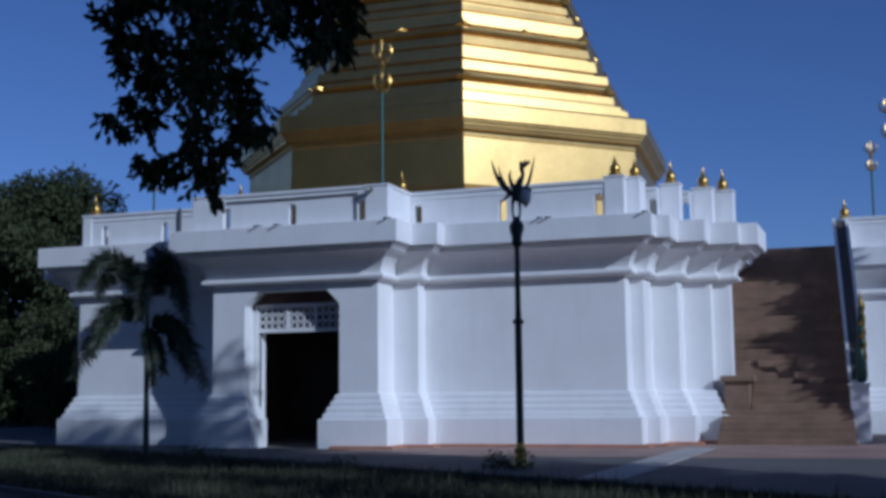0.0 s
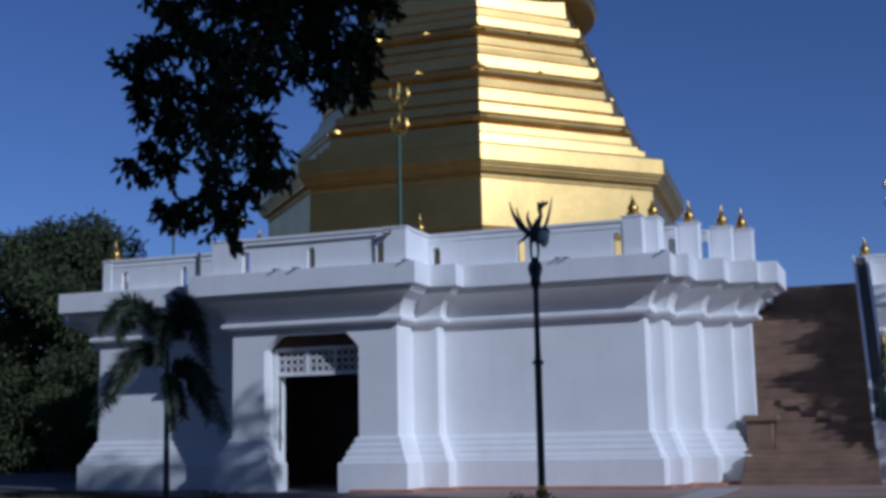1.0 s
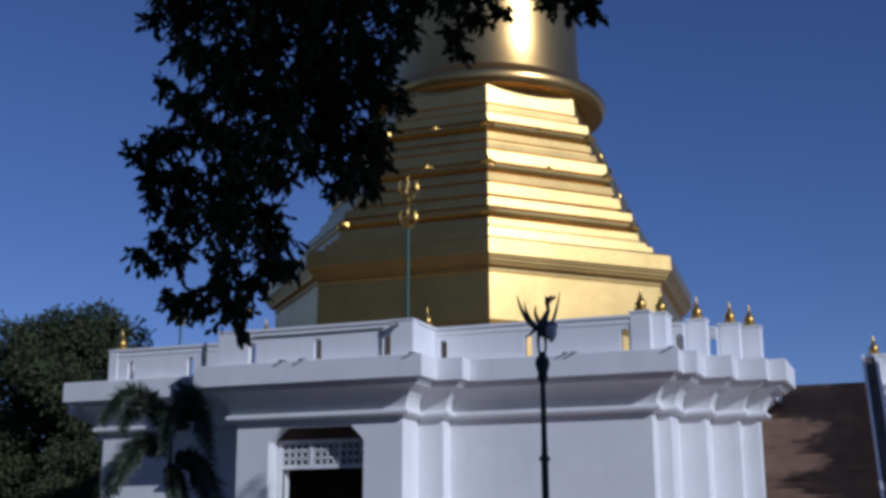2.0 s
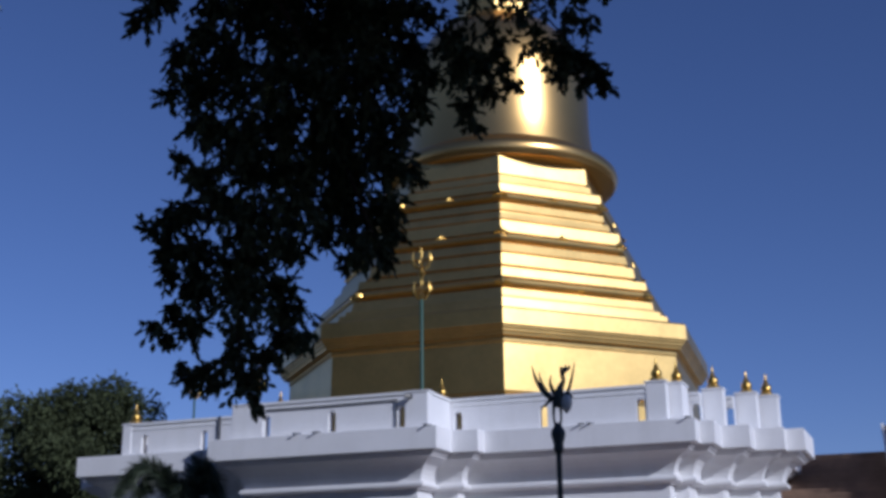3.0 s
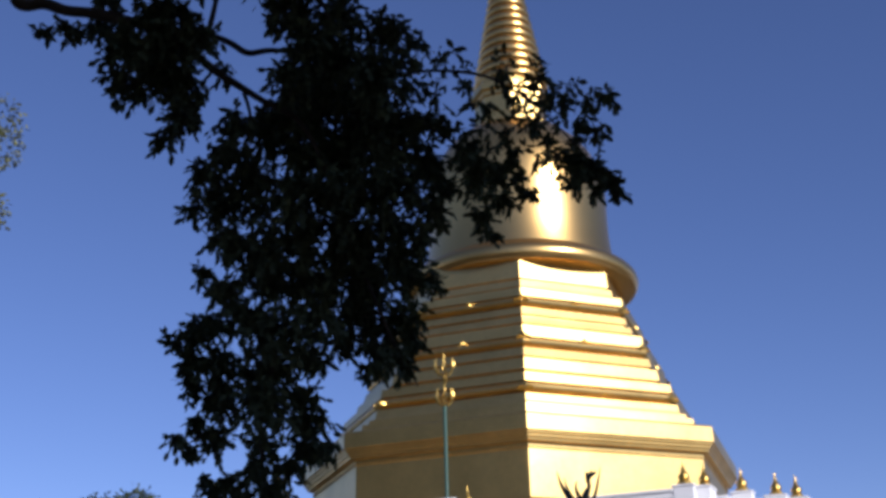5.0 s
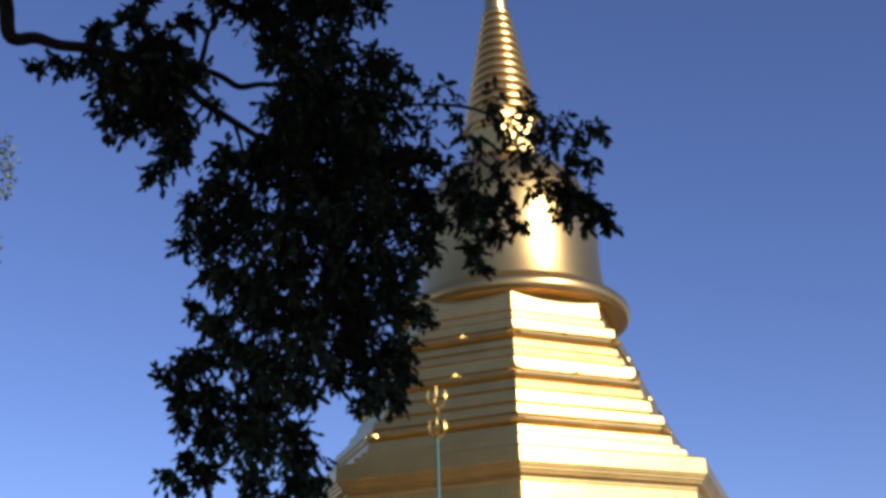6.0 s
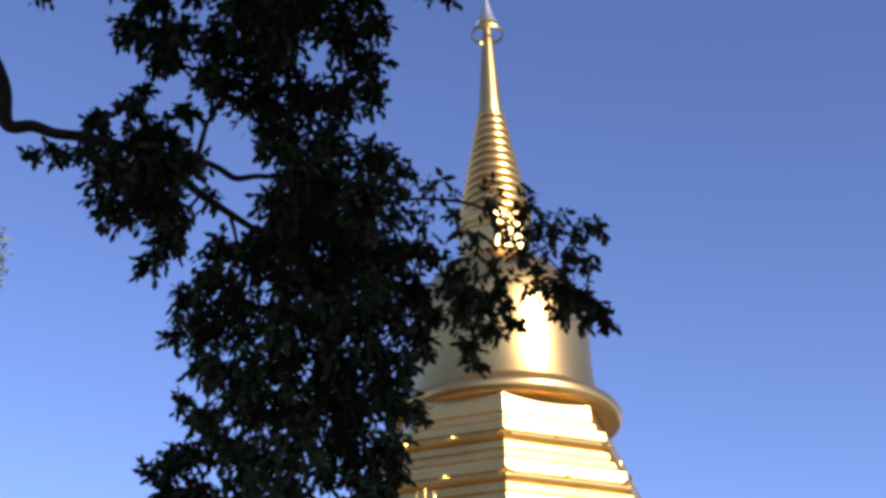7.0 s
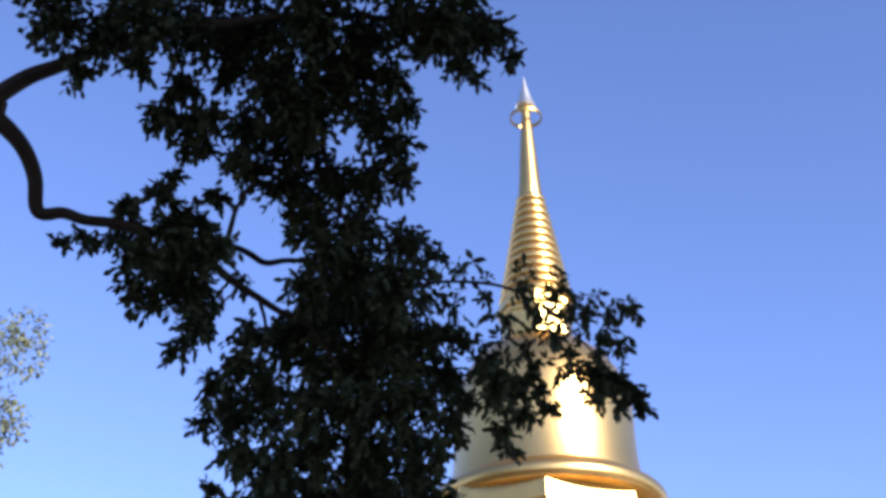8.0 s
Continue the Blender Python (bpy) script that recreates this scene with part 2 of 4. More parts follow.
bm = bmesh.new()
sweep(bm, WALL_PATH, [(-0.45, -0.2), (0.47, -0.2), (0.47, 0.80), (0.45, 0.83), (0.37, 0.835), (0.365, 0.93), (0.33, 0.99), (0.29, 1.0), (0.285, 1.12), (0.24, 1.18), (0.20, 1.19), (0.195, 1.30),
                      (0.15, 1.36), (0.11, 1.37), (0.105, 1.48), (0.06, 1.55), (0.0, 1.56), (0.0, 1.62), (-0.45, 1.62)], closed=False)
bpart("plinth", bm, WHITE)
bm = bmesh.new()
sweep(bm, WALL_PATH, [(-0.45, 1.62), (0.0, 1.62), (0.0, 4.2), (-0.45, 4.2)], closed=False)
bpart("wall", bm, WHITE)
# wall above the door head, closed elsewhere
bm = bmesh.new()
sweep(bm, [(XR, PORCH_Y)] + OUTER + [(XL, PORCH_Y)], [(-0.45, 4.2), (0.0, 4.2), (0.0, 4.84), (-0.45, 4.84)], closed=False)
prism(bm, [(XL, 4.2), (XL + 0.02, 4.25), (XL + 0.45, 4.66), (XR - 0.42, 4.66), (XR - 0.02, 4.25), (XR, 4.2), (XR, 4.84), (XL, 4.84)], "y", PORCH_Y, PORCH_Y + 0.45)
bpart("upper_wall", bm, WHITE)
bm = bmesh.new()
sweep(bm, OUTER, [(-0.45, 4.84), (0.02, 4.84), (0.05, 4.87), (0.22, 4.90), (0.26, 4.92), (0.275, 4.97), (0.26, 5.03), (0.23, 5.05), (0.17, 5.06), (0.17, 5.13), (0.20, 5.25), (0.27, 5.39), (0.38, 5.52), (0.52, 5.63),
                  (0.68, 5.70), (0.74, 5.71), (0.75, 5.77), (0.82, 5.775), (0.83, 5.86), (-0.45, 5.86)])
bpart("cornice", bm, WHITE)
bm = bmesh.new()
sweep(bm, OUTER, [(-0.45, 5.864), (0.94, 5.864), (1.0, 5.88), (1.0, 6.50), (0.98, 6.52), (-0.45, 6.52)])
bpart("fascia", bm, WHITE)
bm = bmesh.new()
vs = [bm.verts.new((p.x, p.y, 6.45)) for p in offset_path(OUTER, -0.44, True)]
f0 = bm.faces.new(vs)
ext = bmesh.ops.extrude_face_region(bm, geom=[f0])
for v in ext["geom"]:
    if isinstance(v, bmesh.types.BMVert):
        v.co.z = 6.51
bpart("terrace_floor", bm, TERRACE)


# parapet runs with arched slits
def arch_run(a, b, slits, z0, z1, half=0.125, top=7.22):
    pts = [(a, z0)]
    for s in slits:
        pts += [(s - half, z0), (s - half, top - half)]
        pts += [(s - half * math.cos(k * math.pi / 6), top - half + half * math.sin(k * math.pi / 6)) for k in range(1, 6)]
        pts += [(s + half, top - half), (s + half, z0)]
    return pts + [(b, z0), (b, z1), (a, z1)]


def run_x(x0, x1, y, slits=(), z1=7.52, thick=0.28):
    b = bmesh.new()
    prism(b, arch_run(x0, x1, slits, 6.52, z1), "y", y, y + thick)
    ob = bpart("parapet_wall", b, WHITE)
    b = bmesh.new()
    box(b, x0 + 0.003, x1 - 0.003, y - 0.05, y + thick + 0.05, z1, z1 + 0.09, 0.015)
    box(b, x0 + 0.003, x1 - 0.003, y - 0.025, y + thick + 0.02, z1 - 0.16, z1 - 0.11)
    bpart("coping", b, WHITE_TRIM)


def run_y(y0, y1, x, z1=7.52, thick=0.28):
    b = bmesh.new()
    prism(b, arch_run(y0, y1, (), 6.52, z1), "x", x - thick, x)
    bpart("parapet_wall", b, WHITE)
    b = bmesh.new()
    box(b, x - thick - 0.05, x + 0.05, y0 + 0.003, y1 - 0.003, z1, z1 + 0.09, 0.015)
    bpart("coping", b, WHITE_TRIM)


def pier(x0, x1, y0, y1, z1=7.70):
    b = bmesh.new()
    box(b, x0, x1, y0, y1, 6.52, z1 - 0.06, 0.02)
    box(b, x0 - 0.03, x1 + 0.03, y0 - 0.03, y1 + 0.03, z1 - 0.06, z1, 0.015)
    bpart("parapet_pier", b, WHITE)


run_x(-18.85, -14.15, 32.25, (-18.72, -16.52, -14.28))
pier(-19.95, -18.85, 32.22, 32.60, 7.62)
pier(-14.15, -13.42, 32.22, 32.60, 7.62)
run_y(32.6, 34.03, -13.45)
pier(-14.75, -14.25, 35.75, 36.25, 7.98)
pier(-20.65, -20.15, 35.75, 36.25, 7.98)
run_x(-13.45, -7.46, 34.05, (-13.2, -10.52, -7.63))
pier(-7.46, -6.87, 34.02, 34.40)
pier(-7.15, -6.50, 34.45, 35.33)
run_x(-6.95, -6.2, 35.62, (-6.35,), 7.46)
pier(-6.21, -5.60, 35.98, 36.45)
run_x(-6.0, -5.42, 36.75, (-5.56,), 7.46)
pier(-5.43, -4.80, 37.15, 37.6)
pier(-5.0, -4.28, 37.93, 38.5)
run_y(38.5, 45.2, -5.2)
run_x(-24.95, -19.95, 34.05, (-24.42, -22.1))
pier(-25.3, -24.95, 34.02, 34.45, 7.62)
run_y(34.45, 38.0, -25.0)
run_x(-1.35, 13.5, 45.3, (1.5, 4.5))
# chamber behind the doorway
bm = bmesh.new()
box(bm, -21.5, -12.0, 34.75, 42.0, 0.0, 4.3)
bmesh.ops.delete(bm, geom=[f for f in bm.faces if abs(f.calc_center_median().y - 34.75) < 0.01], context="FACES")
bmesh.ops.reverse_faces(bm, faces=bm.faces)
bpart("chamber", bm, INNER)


# ---- chamber door ----
door = thing("door_frame", "white wooden door frame with pierced fretwork transom, doors open", "door", at=(MID, 33.4, 0))


def dpart(name, bm, mat, label="", parent=None):
    ob = part(name, bm, mat, parent or door, label)
    if parent is None:
        ob.matrix_parent_inverse = door.matrix_basis.inverted()
    return ob


bm = bmesh.new()
box(bm, -18.39, -18.24, 33.36, 33.46, 0, 4.3, 0.008)
dpart("post", bm, WHITE_TRIM)
bm = bmesh.new()
box(bm, -15.4, -15.26, 33.36, 33.46, 0, 4.3, 0.008)
dpart("post", bm, WHITE_TRIM)
for z in (3.44, 4.22):
    bm = bmesh.new()
    box(bm, -18.24, -15.4, 33.37, 33.45, z, z + 0.09, 0.008)
    dpart("rail", bm, WHITE_TRIM)
for x in (-17.3, -16.35):
    bm = bmesh.new()
    box(bm, x, x + 0.09, 33.375, 33.445, 3.53, 4.22)
    dpart("mullion", bm, WHITE_TRIM)
# fretwork: rows of pierced rings between bars
for k in range(3):
    bm = bmesh.new()
    z = 3.65 + k * 0.225
    box(bm, -18.24, -15.4, 33.40, 33.425, z - 0.12, z - 0.085)
    for i in range(13):
        x = -18.11 + i * 0.2155
        n = 10
        ri, ro = 0.078, 0.108
        ring = [[bm.verts.new((x + r * math.cos(2 * math.pi * j / n), y, z + r * math.sin(2 * math.pi * j / n))) for j in range(n)]
                for r, y in ((ri, 33.40), (ro, 33.40), (ro, 33.425), (ri, 33.425))]
        for a in range(4):
            for j in range(n):
                bm.faces.new((ring[a][j], ring[a][(j + 1) % n], ring[(a + 1) % 4][(j + 1) % n], ring[(a + 1) % 4][j]))
    dpart("fretwork", bm, WHITE_TRIM)
bm = bmesh.new()
prism(bm, [(-18.35, 4.31), (-17.95, 4.70), (-15.7, 4.70), (-15.3, 4.31)], "y", 33.38, 33.44)
dpart("head_board", bm, WOOD, "dark stained wooden board above the transom")
for x0, x1 in ((-18.22, -18.17), (-15.47, -15.42)):
    bm = bmesh.new()
    box(bm, x0, x1, 33.5, 33.72, 0.03, 3.42, 0.01)
    for z in (0.5, 1.5, 2.5):
        box(bm, x0 + 0.052, x0 + 0.062, 33.54, 33.68, z, z + 0.75)
    dpart("door_leaf", bm, WHITE_TRIM, "white panelled door leaf folded inwards")


# ---- stairway ----
stair = thing("stairway", "reddish brown laterite stairway climbing to the terrace", "stairs", kind="structure", at=(-2.9, 41, 0))


def spart(name, bm, mat, label=""):
    for v in bm.verts:                       # the stair's right flank runs slightly askew
        if v.co.x > -3.0:
            v.co.x += 0.36 - 0.07 * (v.co.y - 37.8)
    ob = part(name, bm, mat, stair, label)
    ob.matrix_parent_inverse = stair.matrix_basis.inverted()
    return ob


LOW, HIGH = 6, 30
flight = [(35.7 + 1.8 * i / LOW, 0.95 * (i + 1) / LOW, 1.8 / LOW) for i in range(LOW)]
flight += [(37.5 + 7.5 * i / HIGH, 0.95 + 5.63 * (i + 1) / HIGH, 7.5 / HIGH) for i in range(HIGH)]
for i, (y0, z1, tread) in enumerate(flight):
    bm = bmesh.new()
    x0 = -4.74 if i < LOW else -3.94 if i < 11 else -4.46 if y0 < 38.6 else -5.36
    box(bm, x0, -1.46, y0, y0 + tread * 2.0, max(z1 - 0.5, -0.1), z1, 0.015)
    spart("step", bm, BROWN_STEP)
bm = bmesh.new()
prism(bm, [(36.2, -0.1), (45.2, -0.1), (45.2, 6.2), (37.8, 0.65)], "x", -3.9, -1.48)
prism(bm, [(39.0, -0.1), (45.2, -0.1), (45.2, 6.2), (39.0, 1.4)], "x", -5.35, -3.9)
box(bm, -5.36, -1.47, 44.95, 47.5, 6.53, 6.58)
spart("stair_body", bm, BROWN_STEP)
bm = bmesh.new()
box(bm, -4.7, -3.96, 37.42, 38.1, 0.5, 1.80, 0.02)
box(bm, -4.78, -3.80, 37.3, 38.1, 1.80, 1.98, 0.02)
spart("stair_block", bm, BROWN_STEP, "low laterite block beside the first steps")
SLOPE = [(37.9, 1.80), (38.6, 2.52), (41.0, 4.55), (44.0, 6.86), (45.15, 7.448)]
bm = bmesh.new()
prism(bm, [(37.9, -0.1), (45.9, -0.1), (45.9, 7.45), (45.2, 7.45)] + SLOPE[::-1], "x", -1.44, -1.06)
spart("balustrade", bm, WHITE)
# dark brown strip between two white rims along the slope
for name, x0, x1, up, mat, note in (("balustrade_coping", -1.42, -1.10, 0.06, DARK_COPING, "dark brown sloping coping"),
                                    ("balustrade_rim", -1.52, -1.424, 0.14, WHITE_TRIM, ""), ("balustrade_rim", -1.096, -1.0, 0.14, WHITE_TRIM, "")):
    bm = bmesh.new()
    prism(bm, [(y, z + 0.006) for y, z in SLOPE] + [(y, z + 0.01 + up) for y, z in SLOPE[::-1]], "x", x0, x1)
    spart(name, bm, mat, note)
bm = bmesh.new()
box(bm, -1.50, -0.98, 37.3, 37.86, -0.1, 1.62, 0.02)
box(bm, -1.54, -0.94, 37.25, 37.90, 1.62, 1.72, 0.02)
spart("newel", bm, WHITE)

# serpent-like finial on the newel
naga = thing("serpent_ornament", "green and gold serpent crest standing on the white newel", "ornament", at=(-0.8, 37.6, 1.72))


def loose(name, bm, mat, parent, label="", smooth=False):
    ob = part(name, bm, mat, parent, label, smooth)
    ob.matrix_parent_inverse = parent.matrix_basis.inverted()
    return ob


bm = bmesh.new()
tube(bm, [(-0.80, 38.3, 2.2, 0.14), (-0.79, 37.9, 1.95, 0.16), (-0.78, 37.6, 1.9, 0.17), (-0.76, 37.46, 2.3, 0.15), (-0.74, 37.55, 2.9, 0.12), (-0.73, 37.55, 3.5, 0.10), (-0.72, 37.42, 3.85, 0.07), (-0.72, 37.28, 3.9, 0.03)])
loose("body", bm, GREEN_POLE, naga, "glazed green neck", True)
for k in range(5):
    bm = bmesh.new()
    z = 2.3 + k * 0.36
    tube(bm, [(-0.72, 37.46, z, 0.07), (-0.64, 37.38, z + 0.16, 0.05), (-0.63, 37.38, z + 0.36, 0.01)], 6)
    loose("crest_spike", bm, GILT, naga, "gilt spike", True)
bm = bmesh.new()
tube(bm, [(-0.73, 37.5, 3.7, 0.09), (-0.72, 37.52, 4.05, 0.06), (-0.72, 37.6, 4.4, 0.01)], 6)
loose("crest", bm, GILT, naga, "gilt crest", True)

# terracotta kerb at the foot of the walls
bm = bmesh.new()
sweep(bm, [(XR, PORCH_Y)] + right_side[:13], [(0.4, -0.1), (0.72, -0.1), (0.72, 0.05), (0.4, 0.07)], closed=False)
tagged(part("foot_kerb", bm, KERB), "thin terracotta kerb at the foot of the white wall", "kerb", kind="structure")

# ---- golden stupa ----
CX, CY = -17.0, 49.5
TURN = radians(-90 + 18.95)                 # one edge of the octagon towards the forecourt
stupa = thing("golden_stupa", "tall gilded octagonal stupa with round bell and ringed spire", "stupa", at=(CX, CY, 6.5))


VIEW = Vector((-0.3248, 0.9458))              # from the forecourt to the axis
SIDE = Vector((0.9458, 0.3248))
OCT = ((0.0, -1.0), (0.716, -0.636), (0.93, 0.2), (0.72, 0.8), (0.0, 1.0), (-0.72, 0.72), (-1.0, -0.1), (-0.707, -0.775))


def gpart(name, profile, n=8, mat=GOLD, smooth=False, label=""):
    b = bmesh.new()
    if n == 8:
        rings = []
        for r, z in profile:
            zz = z if z < 8.0 or z > 25 else 1.5 + (z - 1.5) * 1.016
            rings.append([b.verts.new((CX + (SIDE.x * u + VIEW.x * w) * r, CY + (SIDE.y * u + VIEW.y * w) * r, zz)) for u, w in OCT])
        for p, q in zip(rings, rings[1:]):
            for i in range(8):
                b.faces.new((p[i], p[(i + 1) % 8], q[(i + 1) % 8], q[i]))
        b.faces.new(rings[0][::-1])
        b.faces.new(rings[-1])
    else:
        lathe(b, profile, n, (CX, CY), TURN)
    return loose(name, b, mat, stupa, label, smooth)


gpart("plinth", [(9.6, 6.505), (9.6, 8.55), (9.5, 8.72), (9.28, 8.85), (9.25, 8.9), (9.22, 10.62), (9.3, 10.66)])
gpart("cornice", [(9.2, 10.58), (9.25, 10.62), (9.26, 10.80), (9.5, 10.84), (9.52, 10.94), (9.6, 10.97), (9.61, 11.05), (9.69, 11.08), (9.7, 11.15), (9.79, 11.18), (9.77, 11.74), (9.72, 11.8), (8.98, 11.98),
                  (8.95, 12.0), (8.92, 12.2), (8.62, 12.24), (8.6, 12.42), (8.36, 12.46), (8.32, 12.58), (8.0, 12.6)])
gpart("lower_tier", [(8.30, 12.55), (8.24, 12.86), (7.9, 12.9), (7.88, 12.98), (8.0, 13.0), (8.12, 13.06), (8.16, 13.15), (8.12, 13.25), (8.0, 13.32), (7.9, 13.34), (7.9, 13.38), (8.02, 13.40), (7.97, 13.72), (7.4, 13.82)])
gpart("middle_tier", [(7.3, 13.80), (7.3, 13.98), (7.46, 14.0), (7.38, 14.42), (7.0, 14.48), (6.99, 14.60), (7.12, 14.62), (7.02, 14.96), (6.7, 15.0), (6.68, 15.08), (6.8, 15.1), (6.92, 15.16), (6.96, 15.25), (6.92, 15.35), (6.8, 15.42),
                      (6.70, 15.44), (6.70, 15.48), (6.81, 15.50), (6.75, 15.96), (6.2, 16.05)])
gpart("upper_tier", [(6.15, 16.03), (6.15, 16.16), (6.3, 16.18), (6.22, 16.46), (5.91, 16.52), (5.9, 16.62), (6.02, 16.64), (5.95, 16.92), (5.74, 16.96), (5.73, 17.04), (5.86, 17.06), (5.98, 17.12), (6.02, 17.2), (5.98, 17.3), (5.86, 17.37),
                     (5.78, 17.39), (5.78, 17.43), (5.9, 17.45), (5.86, 17.8), (5.3, 17.9)])
gpart("top_drum", [(5.22, 17.88), (5.22, 18.0), (5.38, 18.02), (5.32, 18.3), (5.05, 18.36), (5.05, 18.44), (5.16, 18.46), (5.10, 19.1), (5.07, 19.55), (5.11, 19.6), (5.11, 19.72), (4.6, 19.8)])
gpart("ring_moulding", [(4.3, 19.5), (4.95, 19.5), (5.18, 19.58), (5.30, 19.75), (5.33, 19.95), (5.27, 20.15), (5.12, 20.32), (4.88, 20.44), (4.62, 20.52), (4.45, 20.62), (4.34, 20.8), (4.2, 20.82)], 96, GOLD_BELL, True)
gpart("bell", [(4.35, 20.78), (4.27, 21.2), (4.19, 21.8), (4.15, 22.5), (4.14, 23.2), (4.15, 24.0), (4.1, 24.8), (3.95, 25.5), (3.65, 26.2), (3.2, 26.85), (2.65, 27.4), (2.25, 27.7), (1.7, 27.8)], 96, GOLD_BELL, True)
gpart("harmika", [(1.9, 27.7), (2.0, 27.74), (2.0, 27.98), (1.88, 28.06), (1.88, 28.25), (1.78, 28.35), (1.78, 29.25), (1.86, 29.34), (1.86, 29.5), (2.0, 29.6), (2.0, 29.85), (1.85, 29.95), (1.8, 30.24)])
NR = 13
for k in range(NR):
    z0 = 30.2 + (36.6 - 30.2) * k / NR
    z1 = 30.2 + (36.6 - 30.2) * (k + 1) / NR
    ra = 1.78 + (0.72 - 1.78) * k / (NR - 1)
    h = z1 - z0
    gpart("spire_ring", [(ra - 0.1, z0 - 0.02), (ra - 0.06, z0 + 0.02 * h), (ra + 0.02, z0 + 0.2 * h), (ra + 0.05, z0 + 0.42 * h), (ra + 0.02, z0 + 0.66 * h), (ra - 0.05, z0 + 0.86 * h), (ra - 0.14, z0 + h)], 48, GOLD_BELL, True)
gpart("spire_cone", [(0.6, 36.5), (0.62, 36.7), (0.54, 37.6), (0.46, 39.0), (0.34, 40.6), (0.22, 42.1), (0.18, 42.5)], 32, GOLD_BELL, True)
gpart("finial", [(0.16, 42.3), (0.5, 42.4), (0.56, 42.5), (0.5, 42.62), (0.36, 43.1), (0.2, 43.7), (0.08, 44.2), (0.02, 44.6)], 32, SILVER_GILT, True, "pale bright gilt cone at the very top")
bm = bmesh.new()
n = 40
rg = [[bm.verts.new((CX + r * math.cos(2 * math.pi * i / n), CY + r * math.sin(2 * math.pi * i / n), z)) for i in range(n)] for r, z in ((0.80, 41.68), (0.86, 41.68), (0.86, 41.86), (0.80, 41.86))]
for a in range(4):
    for i in range(n):
        bm.faces.new((rg[a][i], rg[a][(i + 1) % n], rg[(a + 1) % 4][(i + 1) % n], rg[(a + 1) % 4][i]))
umb = loose("umbrella_ring", bm, GILT, stupa, "openwork gilt ring hung with small bells")
for k in range(16):
    a = 2 * math.pi * k / 16
    b = bmesh.new()
    lathe(b, [(0.012, 41.72), (0.06, 41.38), (0.04, 41.5), (0.01, 41.7)], 6, (CX + 0.83 * math.cos(a), CY + 0.83 * math.sin(a)))
    part("bell_drop", b, GILT, umb).matrix_parent_inverse = stupa.matrix_basis.inverted()
for k in range(8):
    a = math.pi * k / 4 + 0.4
    b = bmesh.new()
    tube(b, [(CX + 0.1 * math.cos(a), CY + 0.1 * math.sin(a), 42.3, 0.02), (CX + 0.62 * math.cos(a), CY + 0.62 * math.sin(a), 42.2, 0.02), (CX + 0.83 * math.cos(a), CY + 0.83 * math.sin(a), 41.78, 0.02)], 6)
    part("spoke", b, GILT, umb).matrix_parent_inverse = stupa.matrix_basis.inverted()


# leaf crests at the corners and middles of the tier bands
def crest_mesh():
    b = bmesh.new()
    for dx, h, w in ((0, 0.42, 0.13), (-0.17, 0.26, 0.1), (0.17, 0.26, 0.1), (-0.32, 0.15, 0.08), (0.32, 0.15, 0.08)):
        v = [b.verts.new(p) for p in ((dx - w, 0, -0.1), (dx + w, 0, -0.1), (dx + w * 0.8, 0.02, h * 0.5), (dx, 0.08, h), (dx - w * 0.8, 0.02, h * 0.5), (dx, -0.12, h * 0.3))]
        for f in ((0, 1, 5), (1, 2, 5), (2, 3, 5), (3, 4, 5), (4, 0, 5), (0, 4, 3, 2, 1)):
            b.faces.new([v[i] for i in f])
    bmesh.ops.recalc_face_normals(b, faces=b.faces)
    me = bpy.data.meshes.new("crest")
    b.to_mesh(me)
    b.free()
    me.materials.append(GILT)
    return me


CREST = crest_mesh()
for r, z in ((8.04, 13.1), (6.8, 15.4), (5.92, 17.24)):
    for k in range(8):
        c0 = SIDE * OCT[k][0] + VIEW * OCT[k][1]
        c1 = SIDE * OCT[(k + 1) % 8][0] + VIEW * OCT[(k + 1) % 8][1]
        ends = []
        for c, mid in ((c0, False), ((c0 + c1) / 2, True)):
            ends.append((c.length * r + 0.04, math.atan2(c.y, c.x), mid))
        for rr, aa, mid in ends:
            ob = new("crest", CREST)
            ob.parent = stupa
            ob.matrix_parent_inverse = stupa.matrix_basis.inverted()
            ob.matrix_basis = Matrix.Translation((CX + rr * math.cos(aa), CY + rr * math.sin(aa), 1.5 + (z - 1.5) * 1.016)) @ Matrix.Rotation(aa + math.pi / 2, 4, "Z") @ Matrix.Scale(0.62 if mid else 0.8, 4)


# ---- gilt finials on the parapet piers ----
def finial(x, y, z, s=1.0, first=[]):
    m = pose(x, y, z) @ Matrix.Scale(s, 4)
    e = thing("parapet_finial", "small gilt bell-shaped finial on a white parapet pier", "finial", "finials along the parapet")
    if not first:
        for name, prof in (("foot", [(0.2, 0.0), (0.22, 0.03), (0.22, 0.08), (0.16, 0.1), (0.17, 0.15), (0.13, 0.17)]),
                           ("bulb", [(0.13, 0.165), (0.17, 0.2), (0.175, 0.27), (0.14, 0.34), (0.09, 0.38)]),
                           ("spire", [(0.09, 0.375), (0.1, 0.4), (0.085, 0.43), (0.07, 0.44), (0.075, 0.47), (0.055, 0.5), (0.035, 0.6), (0.01, 0.75)])):
            b = bmesh.new()
            lathe(b, prof, 14)
            first.append((name, part(name, b, GILT, e, "", True).data))
    else:
        for name, me in first:
            o = new(name, me)
            o.parent = e
    e.matrix_basis = m
    return e


for x, y, z in ((-7.16, 34.21, 7.70), (-6.72, 34.9, 7.70), (-5.9, 36.2, 7.70), (-5.1, 37.4, 7.70), (-4.62, 38.2, 7.70),
                (-14.5, 36.0, 7.98), (-20.4, 36.0, 7.98), (-24.95, 34.24, 7.62), (-1.25, 45.5, 7.61)):
    finial(x, y, z, 0.92)


